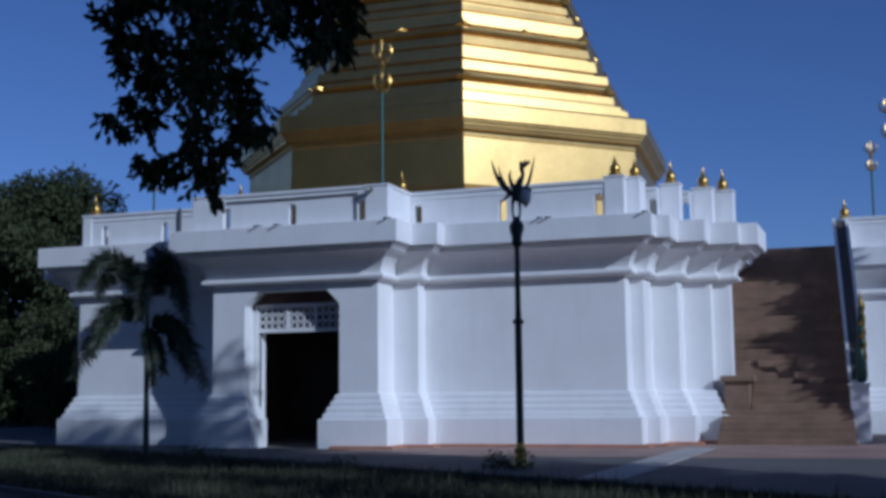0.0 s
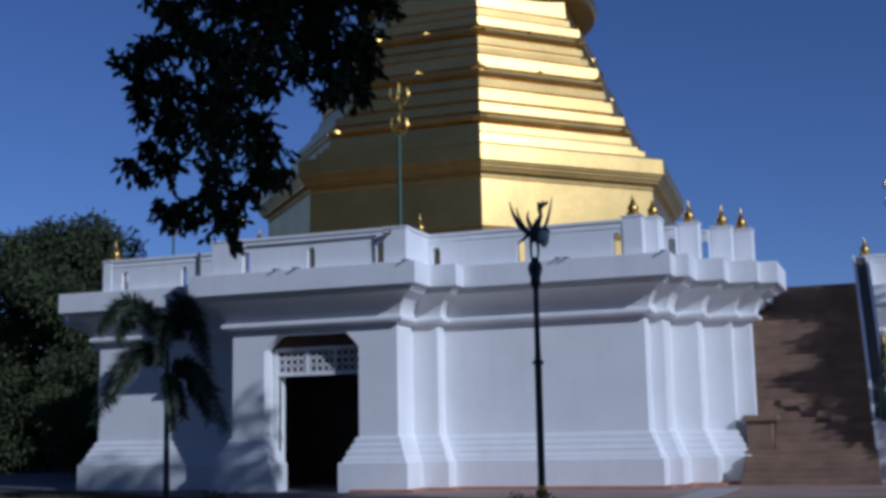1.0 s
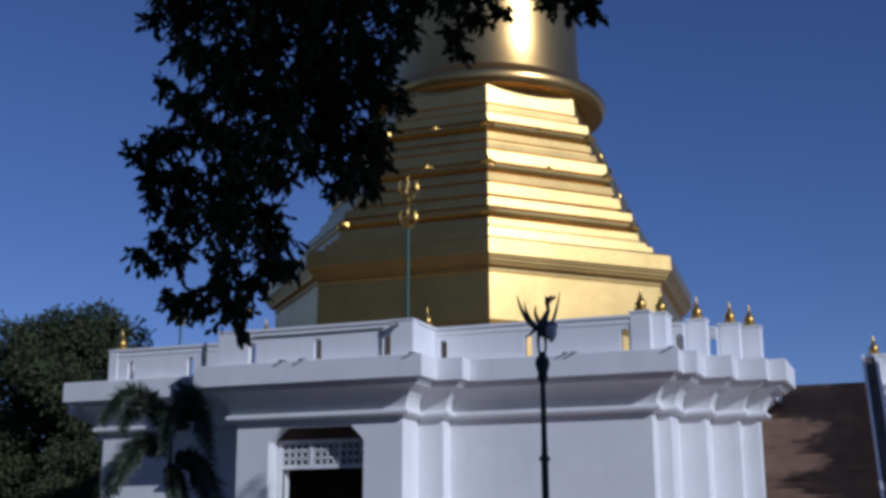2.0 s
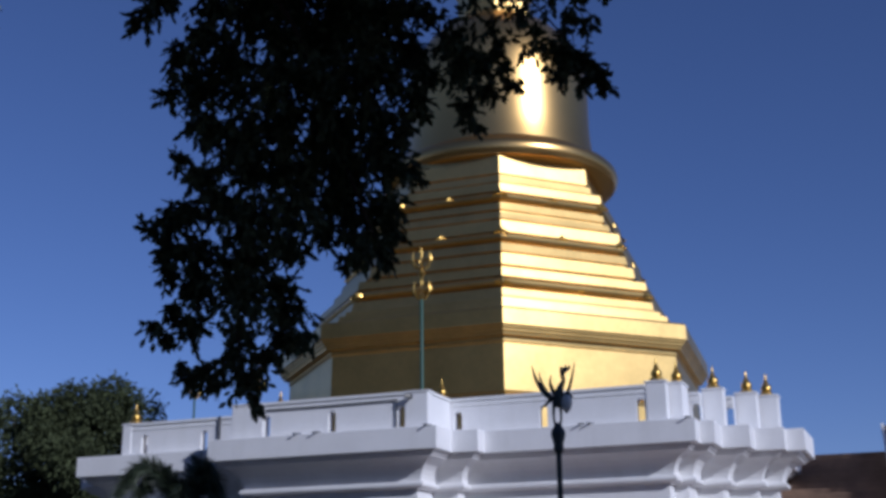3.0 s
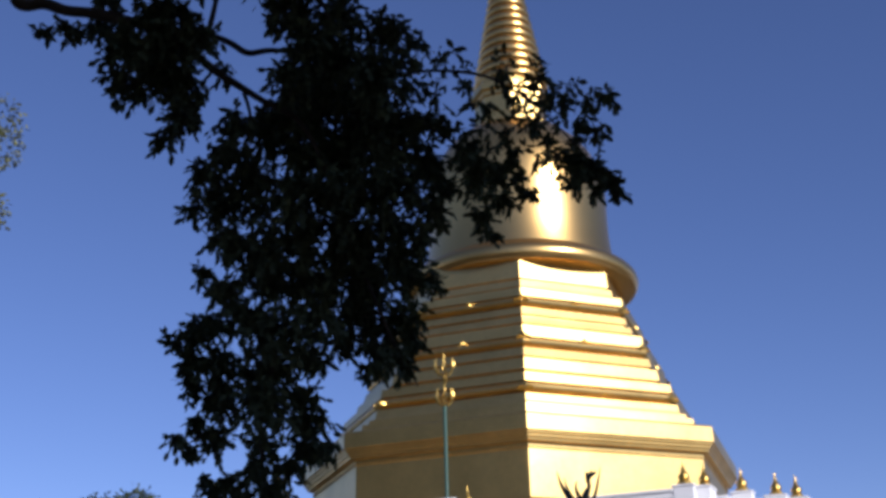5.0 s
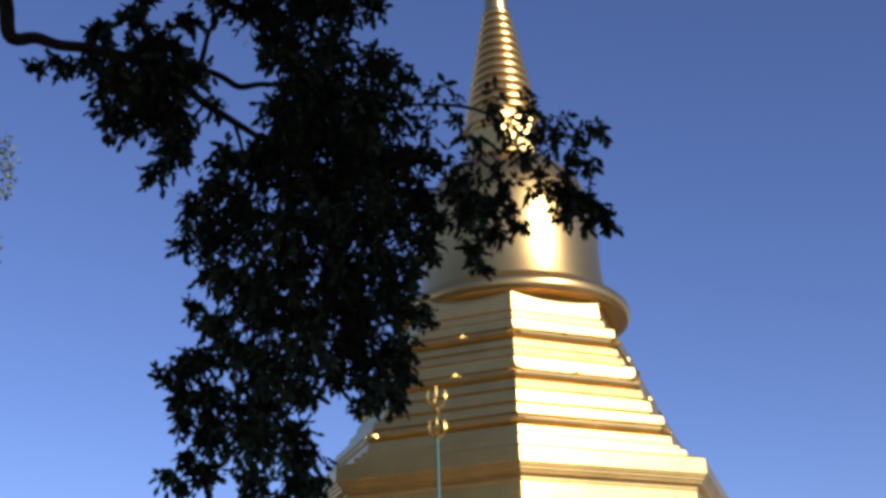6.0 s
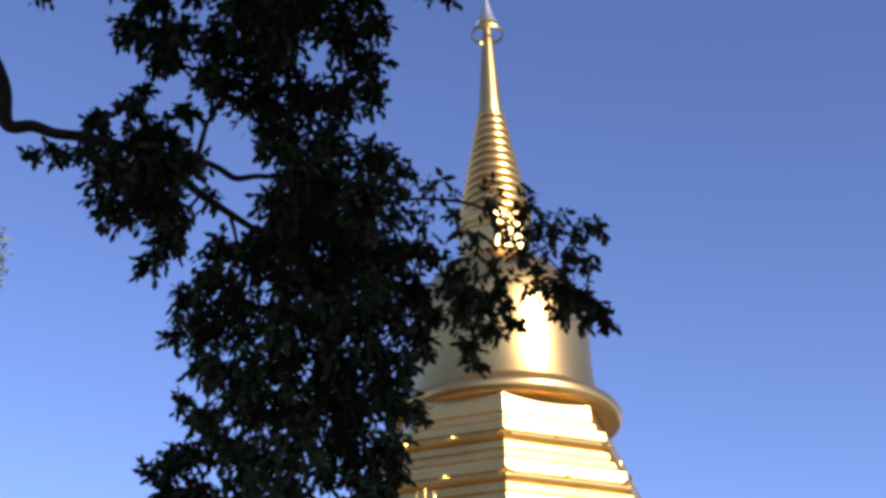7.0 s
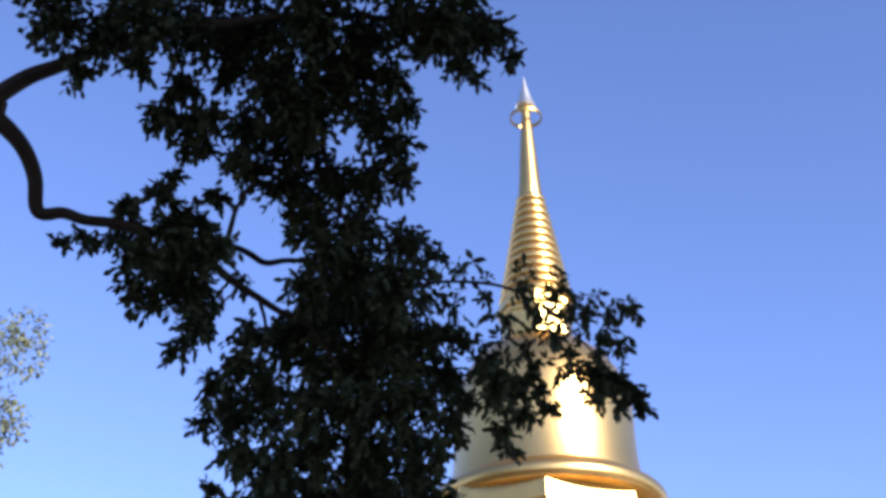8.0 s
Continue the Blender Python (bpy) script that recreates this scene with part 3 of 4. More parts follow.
# ---- lamp trees ----
def wing(b, x, y, z, sx, sz, lean, w=0.05):
    tube(b, [(x, y, z, w), (x + sx * 0.55, y, z + sz * 0.25, w * 1.2), (x + sx, y, z + sz * 0.62, w * 0.8), (x + sx * (1 - lean), y, z + sz, 0.008)], 6)


def lamp_post(x, y, z, h, pole_mat, top_mat, label, turn=0.0, gild=True):
    e = thing("lamp_post", label, "lamp post")
    r = 0.078
    b = bmesh.new()
    lathe(b, [(0.19, 0), (0.2, 0.05), (0.16, 0.1), (0.12, 0.3), (0.14, 0.36), (0.09, 0.42), (0.085, 0.5)], 16)
    part("base", b, GILT if gild else pole_mat, e, "gilded foot" if gild else "", True)
    b = bmesh.new()
    lathe(b, [(r, 0.4), (r * 0.98, h * 0.45), (r * 0.8, h * 0.5), (r * 0.7, h * 0.75)], 16)
    part("pole", b, pole_mat, e, "", True)
    for zz in (h * 0.46,):
        b = bmesh.new()
        lathe(b, [(r * 0.9, zz - 0.06), (r * 1.5, zz - 0.03), (r * 1.5, zz + 0.03), (r * 0.9, zz + 0.06)], 16)
        part("collar", b, pole_mat, e, "", True)
    b = bmesh.new()
    lathe(b, [(r * 0.8, h * 0.70), (r * 1.5, h * 0.715), (r * 1.3, h * 0.73), (r * 2.0, h * 0.76), (r * 1.9, h * 0.775), (r * 1.0, h * 0.79), (r * 0.7, h * 0.8)], 16)
    part("urn", b, top_mat, e, "", True)
    # slender winged bird ornament on two legs
    b = bmesh.new()
    for s in (-1, 1):
        tube(b, [(s * 0.05, 0, h * 0.79, 0.03), (s * 0.08, 0, h * 0.82, 0.025), (s * 0.06, 0, h * 0.87, 0.05)], 6)
    tube(b, [(0.0, 0, h * 0.85, 0.08), (0.03, 0, h * 0.885, 0.10), (0.08, -0.02, h * 0.912, 0.075), (0.15, -0.04, h * 0.935, 0.045), (0.13, -0.05, h * 0.955, 0.05), (0.16, -0.06, h * 0.968, 0.075), (0.24, -0.07, h * 0.966, 0.02)], 8)
    for k, (dx, dz) in enumerate(((-0.02, 0.98), (0.07, 0.986), (0.15, 0.984))):
        tube(b, [(0.15, -0.05, h * 0.966, 0.03), (0.13 + dx, -0.05, h * 0.976, 0.035), (0.14 + dx, -0.05, h * dz, 0.012)], 6)
    for k in range(4):
        tube(b, [(0.05 - 0.05 * k, 0, h * 0.885, 0.035), (-0.08 - 0.05 * k, 0.02, h * (0.878 - 0.006 * k), 0.03), (-0.17 - 0.05 * k, 0.03, h * (0.864 - 0.004 * k), 0.008)], 6)
    wing(b, -0.14, 0, h * 0.878, -0.30, h * 0.11, -0.25, 0.045)
    wing(b, -0.10, 0.02, h * 0.882, -0.22, h * 0.085, -0.2, 0.035)
    wing(b, -0.03, 0, h * 0.89, -0.10, h * 0.065, 0.25, 0.04)
    wing(b, 0.18, 0, h * 0.885, 0.17, h * 0.11, -0.35, 0.032)
    tube(b, [(0.1, 0, h * 0.89, 0.05), (0.26, 0, h * 0.892, 0.04), (0.33, 0, h * 0.88, 0.02)], 6)
    part("bird_ornament", b, top_mat, e, "", True)
    b = bmesh.new()
    lathe(b, [(0.02, h * 0.83), (0.10, h * 0.845), (0.13, h * 0.865), (0.10, h * 0.885), (0.03, h * 0.89)], 14, (0.2, -0.03))
    part("lamp_globe", b, LAMP_GLASS, e, "milky glass globe", True)
    e.matrix_basis = pose(x, y, z, 0, 0, turn)
    return e


lamp_post(-7.36, 24.83, -0.02, 6.62, BLACK_GREEN, BLACK_GREEN, "dark iron lamp post crowned with a winged bird, gilded foot", 20)


def terrace_lamp(x, y, h, s=1.0, first=[]):
    e = thing("terrace_lamp", "slim green pole lamp with gilt tiered ornament on the terrace", "lamp post", "lamps on the terrace")
    if not first:
        b = bmesh.new()
        lathe(b, [(0.1, 0), (0.1, 0.1), (0.06, 0.2), (0.06, 4.6), (0.05, 4.62)], 10)
        first.append(("pole", part("pole", b, GREEN_POLE, e, "green painted pole", True).data))
        b = bmesh.new()
        lathe(b, [(0.05, 4.55), (0.11, 4.65), (0.06, 4.8), (0.1, 4.9), (0.05, 5.0), (0.05, 5.3), (0.13, 5.45), (0.05, 5.6), (0.02, 6.3)], 10)
        first.append(("gilt_stem", part("gilt_stem", b, GILT, e, "", True).data))
        for z, rr in ((4.75, 0.3), (5.75, 0.34)):
            for k in range(6):
                a = k * math.pi / 3
                b = bmesh.new()
                tube(b, [(0, 0, z - 0.15, 0.03), (rr * 0.6 * math.cos(a), rr * 0.6 * math.sin(a), z - 0.1, 0.035), (rr * math.cos(a), rr * math.sin(a), z + 0.12, 0.034), (rr * 0.85 * math.cos(a), rr * 0.85 * math.sin(a), z + 0.38, 0.01)], 5)
                first.append(("gilt_arm", part("gilt_arm", b, GILT, e, "", True).data))
    else:
        for name, me in first:
            o = new(name, me)
            o.parent = e
    e.matrix_basis = pose(x, y, 6.51) @ Matrix.Scale(s, 4)
    return e


terrace_lamp(-14.77, 35.0, 6.5)
terrace_lamp(-0.27, 47.0, 6.0, 0.66)
terrace_lamp(0.45, 48.6, 6.0, 0.98)
terrace_lamp(-23.6, 40.0, 6.0, 0.68)
terrace_lamp(-27.8, 42.0, 6.0, 0.73)

# ---- rain spouts ----
for x, y in ((-12.73, 33.6), (-9.25, 33.6), (-9.0, 33.6), (-6.22, 33.6), (-17.44, 31.8), (-16.78, 31.8), (-13.26, 31.8), (-5.05, 36.1)):
    b = bmesh.new()
    tube(b, [(x + 0.04, y + 0.18, 6.55, 0.026), (x, y + 0.02, 6.54, 0.026), (x - 0.05, y - 0.15, 6.52, 0.026)], 8)
    tagged(part("rain_spout", b, DARK_METAL), "short dark drain pipe jutting over the fascia", "drain pipe", "rain spouts along the fascia")
b = bmesh.new()
tube(b, [(-21.5, 34.0, 6.55, 0.05), (-21.5, 34.0, 7.0, 0.05), (-21.5, 34.0, 7.62, 0.05)], 8)
tagged(part("down_pipe", b, DARK_METAL), "dark drain pipe standing against the parapet", "drain pipe")
b = bmesh.new()
tube(b, [(-26.1, 35.1, 0.0, 0.06), (-26.1, 35.1, 2.5, 0.06), (-26.1, 35.1, 4.8, 0.06)], 8)
tagged(part("down_pipe", b, WHITE_TRIM), "pale drain pipe at the wall's far corner", "drain pipe")


# cable conduit under the porch coping, with the flood lamp that it feeds
b = bmesh.new()
tube(b, [(-18.7, 32.2, 7.38, 0.022), (-17.0, 32.2, 7.37, 0.022), (-14.6, 32.2, 7.38, 0.022), (-14.42, 32.2, 7.36, 0.022), (-14.40, 32.2, 7.0, 0.022), (-14.40, 32.2, 6.56, 0.022)], 8)
tagged(part("conduit", b, DARK_METAL), "thin dark cable conduit clipped under the porch coping", "conduit")
flood = thing("flood_lamp", "small dark flood lamp on the porch parapet pier", "lamp", at=(-13.95, 32.18, 7.45))
b = bmesh.new()
box(b, -14.0, -13.9, 32.13, 32.216, 7.40, 7.44, 0.006)
loose("bracket", b, DARK_METAL, flood)
b = bmesh.new()
box(b, -14.04, -13.84, 31.97, 32.12, 7.38, 7.50, 0.02)
loose("housing", b, DARK_METAL, flood)
b = bmesh.new()
box(b, -14.02, -13.86, 31.955, 31.968, 7.395, 7.485, 0.004)
loose("lens", b, LAMP_GLASS, flood, "clear glass front")

# ---- leaves ----
def unit(a):
    return a / (np.linalg.norm(a, axis=1, keepdims=True) + 1e-9)


def leaf_cloud(name, centres, mat, parent, length, seed, per, droop=0.5, width=0.42):
    """Many small pointed leaves round the centres (x, y, z, radius, density)."""
    rs = np.random.RandomState(seed)
    c = np.array(centres)
    n = (per * c[:, 4] * (c[:, 3] / length) ** 2).astype(int)
    c = np.repeat(c, n, axis=0)
    k = len(c)
    d = unit(rs.normal(size=(k, 3)))
    far = rs.uniform(0.25, 1.0, (k, 1)) ** 0.6 * np.where(rs.rand(k, 1) < 0.15, 1.18, 1.0)
    p = c[:, :3] + d * c[:, 3:4] * far
    axis = unit(d * 0.7 + rs.normal(size=(k, 3)) * 0.5 + np.array((0, 0, -droop)))
    side = unit(np.cross(axis, rs.normal(size=(k, 3))))
    up = np.cross(side, axis)
    L = length * rs.uniform(0.65, 1.2, (k, 1))
    w = L * width * 0.5
    V = np.stack([p, p + axis * L * 0.38 + side * w * 0.85 - up * w * 0.25, p + axis * L * 0.75 + side * w * 0.9 - up * w * 0.3, p + axis * L - up * w * 0.15,
                  p + axis * L * 0.75 - side * w * 0.9 - up * w * 0.3, p + axis * L * 0.38 - side * w * 0.85 - up * w * 0.25], 1).reshape(-1, 3)
    i = np.arange(k)[:, None] * 6
    F = np.concatenate([i + np.array((0, 1, 2)), i + np.array((0, 2, 3)), i + np.array((0, 3, 4)), i + np.array((0, 4, 5))], 1).reshape(-1, 3)
    return raw_part(name, V.tolist(), F.tolist(), mat, parent)


# overhanging tree: trunk beside the camera, two limbs, hanging leaves
shade = thing("overhanging_tree", "dark broad-leaved tree with crooked limbs and hanging foliage", "tree", at=(-7.9, 4.0, 0))
limbs, clumps = [], []


def limb(*pts):
    limbs.append(pts)


def clump(x, y, z, r, dens):
    clumps.append((x, y, z, r, dens))


limb((-7.35, 4.35, 6.40, 0.190), (-6.11, 5.28, 7.36, 0.077), (-6.03, 5.45, 7.29, 0.073), (-5.95, 5.67, 7.16, 0.065), (-5.94, 5.85, 6.98, 0.061), (-5.99, 5.97, 6.79, 0.057), (-5.96, 6.04, 6.75, 0.052), (-5.85, 6.12, 6.78, 0.048), (-5.74, 6.25, 6.76, 0.044), (-5.58, 6.39, 6.77, 0.044), (-5.39, 6.57, 6.75, 0.045), (-5.16, 6.79, 6.70, 0.040), (-4.96, 7.09, 6.50, 0.036), (-4.84, 7.24, 6.41, 0.032), (-4.64, 7.46, 6.27, 0.027), (-4.44, 7.66, 6.14, 0.023), (-4.33, 7.96, 5.74, 0.018), (-4.33, 8.18, 5.29, 0.014))
limb((-7.35, 4.35, 6.40, 0.190), (-6.21, 5.27, 7.25, 0.077), (-5.99, 5.35, 7.41, 0.073), (-5.76, 5.42, 7.58, 0.065), (-5.55, 5.52, 7.70, 0.056), (-5.19, 5.64, 7.89, 0.053), (-4.82, 5.83, 8.02, 0.049), (-4.36, 6.07, 8.13, 0.040), (-3.81, 6.34, 8.23, 0.031), (-3.26, 6.66, 8.22, 0.023), (-2.81, 6.97, 8.12, 0.018), (-2.59, 7.14, 8.03, 0.009))
limb((-5.19, 6.83, 6.73, 0.032), (-4.93, 7.01, 6.74, 0.027), (-4.80, 7.13, 6.70, 0.027), (-4.70, 7.24, 6.64, 0.027), (-4.53, 7.33, 6.67, 0.023), (-4.31, 7.48, 6.65, 0.018), (-3.82, 7.84, 6.50, 0.018), (-3.48, 7.98, 6.55, 0.014), (-3.14, 8.13, 6.53, 0.014), (-2.90, 8.27, 6.45, 0.012), (-2.61, 8.51, 6.21, 0.009), (-2.33, 8.78, 5.84, 0.007))
limb((-4.99, 7.06, 6.70, 0.027), (-4.89, 6.99, 6.90, 0.023), (-4.81, 6.94, 7.04, 0.018), (-4.64, 6.90, 7.22, 0.014))
limb((-3.84, 6.41, 8.30, 0.023), (-4.01, 6.74, 7.87, 0.023), (-4.11, 7.15, 7.33, 0.018), (-4.08, 7.52, 6.88, 0.014))
limb((-4.83, 7.40, 6.39, 0.018), (-4.84, 7.53, 6.17, 0.014), (-5.03, 7.63, 5.79, 0.009))
limb((-4.87, 5.89, 8.09, 0.022), (-4.89, 6.17, 7.82, 0.013), (-4.99, 6.40, 7.50, 0.009))
limb((-4.52, 8.08, 5.21, 0.023), (-4.81, 8.16, 4.64, 0.018), (-5.03, 8.22, 4.07, 0.018), (-5.11, 8.30, 3.62, 0.014), (-5.07, 8.42, 3.18, 0.007))
limb((-4.22, 8.30, 5.09, 0.018), (-4.12, 8.52, 4.66, 0.014), (-4.03, 8.67, 4.35, 0.007))
limb((-5.03, 8.22, 4.07, 0.014), (-5.32, 8.10, 3.88, 0.009), (-5.59, 7.97, 3.65, 0.007))
limb((-3.58, 8.20, 6.20, 0.014), (-3.33, 8.42, 5.99, 0.012), (-3.23, 8.63, 5.66, 0.009), (-3.22, 8.78, 5.34, 0.005))
clump(-5.40, 5.24, 7.85, 0.17, 1)
clump(-5.32, 5.47, 7.53, 0.10, 1)
clump(-5.20, 5.56, 7.97, 0.20, 1)
clump(-4.83, 5.58, 7.91, 0.22, 1)
clump(-4.94, 5.68, 7.62, 0.09, 1)
clump(-4.70, 5.89, 8.08, 0.22, 1)
clump(-4.68, 6.37, 8.37, 0.21, 1)
clump(-4.71, 6.50, 8.06, 0.13, 1)
clump(-4.35, 6.45, 8.31, 0.28, 1)
clump(-3.79, 6.34, 8.02, 0.27, 1)
clump(-3.54, 6.71, 8.22, 0.21, 1)
clump(-3.67, 6.68, 7.83, 0.22, 1)
clump(-4.19, 6.37, 7.66, 0.24, 1)
clump(-3.93, 6.53, 7.58, 0.27, 1)
clump(-3.37, 6.80, 7.79, 0.16, 1)
clump(-3.53, 7.45, 7.99, 0.11, 1)
clump(-4.70, 6.83, 7.76, 0.20, 1)
clump(-4.40, 7.06, 7.71, 0.28, 1)
clump(-3.81, 7.26, 7.86, 0.19, 1)
clump(-3.47, 7.11, 7.34, 0.15, 1)
clump(-3.53, 7.35, 7.18, 0.09, 1)
clump(-3.85, 7.44, 7.35, 0.15, 1)
clump(-4.15, 7.37, 7.40, 0.21, 1)
clump(-4.52, 7.30, 7.40, 0.23, 1)
clump(-4.78, 7.09, 7.49, 0.15, 1)
clump(-4.54, 6.49, 7.14, 0.09, 1)
clump(-4.97, 6.87, 7.15, 0.09, 1)
clump(-4.35, 7.42, 7.09, 0.15, 1)
clump(-4.42, 7.21, 7.04, 0.07, 1)
clump(-2.87, 6.67, 8.11, 0.21, 1)
clump(-2.73, 7.01, 8.22, 0.19, 1)
clump(-2.99, 6.71, 7.91, 0.11, 1)
clump(-3.01, 7.43, 8.29, 0.10, 1)
clump(-2.91, 7.51, 8.15, 0.05, 1)
clump(-2.58, 7.15, 8.24, 0.12, 1)
clump(-2.48, 7.15, 7.94, 0.06, 1)
clump(-3.34, 7.02, 8.52, 0.19, 1)
clump(-5.45, 5.20, 8.29, 0.26, 1)
clump(-5.05, 5.66, 8.66, 0.36, 1)
clump(-4.48, 6.00, 8.73, 0.37, 1)
clump(-3.77, 6.16, 8.57, 0.41, 1)
clump(-3.14, 6.41, 8.54, 0.36, 1)
clump(-2.73, 6.80, 8.60, 0.23, 1)
clump(-4.89, 6.14, 7.74, 0.13, 1)
clump(-4.94, 6.04, 7.40, 0.13, 1)
clump(-4.85, 6.29, 7.44, 0.16, 1)
clump(-5.04, 6.73, 7.58, 0.09, 1)
clump(-4.58, 6.18, 7.38, 0.09, 1)
clump(-4.81, 6.24, 7.14, 0.05, 1)
clump(-5.22, 6.60, 7.27, 0.05, 1)
clump(-5.16, 6.43, 6.97, 0.11, 1)
clump(-5.52, 6.47, 6.98, 0.10, 1)
clump(-5.13, 6.76, 6.91, 0.13, 1)
clump(-5.22, 6.64, 6.76, 0.20, 1)
clump(-5.84, 6.82, 7.01, 0.14, 1)
clump(-5.66, 6.19, 6.57, 0.08, 1)
clump(-5.91, 6.25, 6.61, 0.05, 1)
clump(-5.37, 6.52, 6.50, 0.15, 1)
clump(-5.30, 6.98, 6.74, 0.21, 1)
clump(-4.94, 6.86, 6.63, 0.15, 1)
clump(-5.54, 6.70, 6.34, 0.12, 1)
clump(-5.51, 7.08, 6.58, 0.19, 1)
clump(-5.46, 6.81, 6.22, 0.06, 1)
clump(-5.26, 7.14, 6.44, 0.16, 1)
clump(-5.09, 7.51, 6.70, 0.09, 0.6)
clump(-5.12, 6.94, 6.01, 0.12, 1)
clump(-5.21, 6.93, 5.83, 0.07, 1)
clump(-5.07, 7.05, 6.14, 0.09, 1)
clump(-4.07, 7.69, 7.09, 0.21, 1)
clump(-3.72, 7.83, 6.90, 0.18, 1)
clump(-4.16, 7.30, 6.67, 0.19, 1)
clump(-4.41, 7.16, 6.82, 0.06, 1)
clump(-4.35, 7.30, 6.40, 0.16, 1)
clump(-4.13, 7.62, 6.62, 0.28, 1)
clump(-3.67, 7.54, 6.36, 0.24, 1)
clump(-3.57, 8.05, 6.82, 0.09, 0.9)
clump(-4.12, 8.22, 6.50, 0.29, 1)
clump(-4.47, 8.06, 6.55, 0.25, 1)
clump(-4.64, 7.81, 6.37, 0.18, 1)
clump(-3.75, 8.35, 6.69, 0.11, 0.675)
clump(-3.13, 7.69, 6.48, 0.08, 0.525)
clump(-3.38, 7.99, 6.32, 0.11, 0.6)
clump(-3.35, 8.52, 6.71, 0.10, 0.525)
clump(-3.67, 8.40, 6.32, 0.13, 1)
clump(-3.83, 8.08, 6.05, 0.28, 1)
clump(-4.38, 8.33, 6.17, 0.29, 1)
clump(-4.54, 7.94, 6.03, 0.23, 1)
clump(-4.87, 7.84, 6.27, 0.20, 1)
clump(-4.86, 7.32, 6.08, 0.13, 1)
clump(-4.93, 7.30, 5.83, 0.13, 1)
clump(-4.89, 7.66, 5.78, 0.19, 1)
clump(-5.08, 7.24, 5.64, 0.11, 1)
clump(-5.31, 7.46, 5.46, 0.07, 1)
clump(-5.35, 7.98, 5.75, 0.20, 1)
clump(-4.77, 7.77, 5.46, 0.20, 0.975)
clump(-4.39, 7.63, 5.47, 0.22, 1)
clump(-4.09, 7.82, 5.50, 0.26, 1)
clump(-3.81, 8.04, 5.63, 0.26, 1)
clump(-3.72, 8.55, 6.03, 0.17, 1)
clump(-3.60, 8.39, 5.53, 0.13, 1)
clump(-3.42, 8.33, 5.67, 0.08, 1)
clump(-3.63, 8.26, 5.20, 0.08, 1)
clump(-4.16, 8.78, 5.58, 0.22, 1)
clump(-4.30, 8.23, 5.31, 0.26, 1)
clump(-4.53, 7.90, 5.22, 0.22, 1)
clump(-4.77, 7.64, 5.08, 0.19, 1)
clump(-4.98, 7.47, 5.15, 0.14, 1)
clump(-5.24, 7.53, 4.91, 0.06, 1)
clump(-3.35, 8.57, 6.06, 0.11, 1)
clump(-3.03, 8.17, 5.99, 0.07, 0.525)
clump(-3.10, 8.20, 5.65, 0.15, 1)
clump(-3.06, 8.61, 5.82, 0.09, 1)
clump(-3.19, 8.51, 5.40, 0.09, 1)
clump(-3.37, 9.17, 5.50, 0.05, 1)
clump(-2.97, 8.42, 5.47, 0.07, 1)
clump(-2.91, 8.62, 5.99, 0.07, 0.675)
clump(-2.97, 8.91, 5.87, 0.07, 0.9)
clump(-2.84, 8.70, 5.62, 0.05, 1)
clump(-3.04, 8.62, 6.77, 0.08, 0.6)
clump(-2.79, 8.36, 6.42, 0.09, 0.6)
clump(-2.57, 8.21, 6.38, 0.07, 0.6)
clump(-2.39, 8.45, 6.37, 0.07, 0.75)
clump(-2.15, 8.24, 6.15, 0.06, 0.675)
clump(-2.10, 8.59, 6.28, 0.05, 1)
clump(-2.56, 8.35, 6.15, 0.09, 0.6)
clump(-2.91, 8.80, 6.36, 0.08, 0.6)
clump(-2.45, 8.92, 6.29, 0.09, 0.75)
clump(-2.23, 8.75, 6.06, 0.07, 0.9)
clump(-2.52, 8.31, 5.82, 0.07, 0.675)
clump(-2.43, 8.59, 5.78, 0.11, 1)
clump(-2.29, 8.65, 5.72, 0.13, 1)
clump(-2.18, 8.69, 5.62, 0.06, 1)
clump(-2.11, 8.76, 5.54, 0.05, 1)
clump(-2.57, 9.15, 5.84, 0.06, 1)
clump(-2.24, 8.65, 5.51, 0.05, 1)
clump(-4.98, 7.50, 4.75, 0.11, 1)
clump(-5.06, 8.29, 5.12, 0.24, 1)
clump(-4.59, 8.22, 4.97, 0.23, 1)
clump(-4.41, 8.68, 5.20, 0.27, 1)
clump(-3.86, 8.40, 5.02, 0.21, 1)
clump(-3.83, 8.91, 5.09, 0.08, 1)
clump(-5.22, 8.05, 4.72, 0.17, 1)
clump(-5.61, 7.98, 4.61, 0.13, 1)
clump(-5.73, 7.88, 4.51, 0.06, 1)
clump(-5.34, 7.84, 4.58, 0.11, 1)
clump(-4.75, 7.80, 4.48, 0.21, 1)
clump(-4.49, 8.05, 4.57, 0.22, 1)
clump(-4.58, 8.71, 4.59, 0.11, 1)
clump(-4.43, 8.73, 4.81, 0.23, 1)
clump(-4.14, 8.91, 4.78, 0.22, 1)
clump(-4.09, 8.47, 4.36, 0.13, 1)
clump(-3.97, 8.80, 4.52, 0.09, 1)
clump(-4.13, 8.93, 4.37, 0.09, 1)
clump(-4.31, 8.70, 4.30, 0.07, 1)
clump(-5.65, 8.06, 4.39, 0.10, 1)
clump(-5.32, 7.99, 4.30, 0.16, 1)
clump(-5.08, 8.29, 4.28, 0.26, 1)
clump(-4.80, 8.44, 4.43, 0.13, 1)
clump(-4.52, 8.21, 4.25, 0.05, 1)
clump(-5.72, 8.19, 4.21, 0.09, 1)
clump(-5.56, 8.37, 4.12, 0.15, 1)
clump(-4.89, 7.90, 3.88, 0.23, 1)
clump(-4.97, 8.75, 4.14, 0.12, 1)
clump(-4.94, 8.81, 3.94, 0.16, 1)
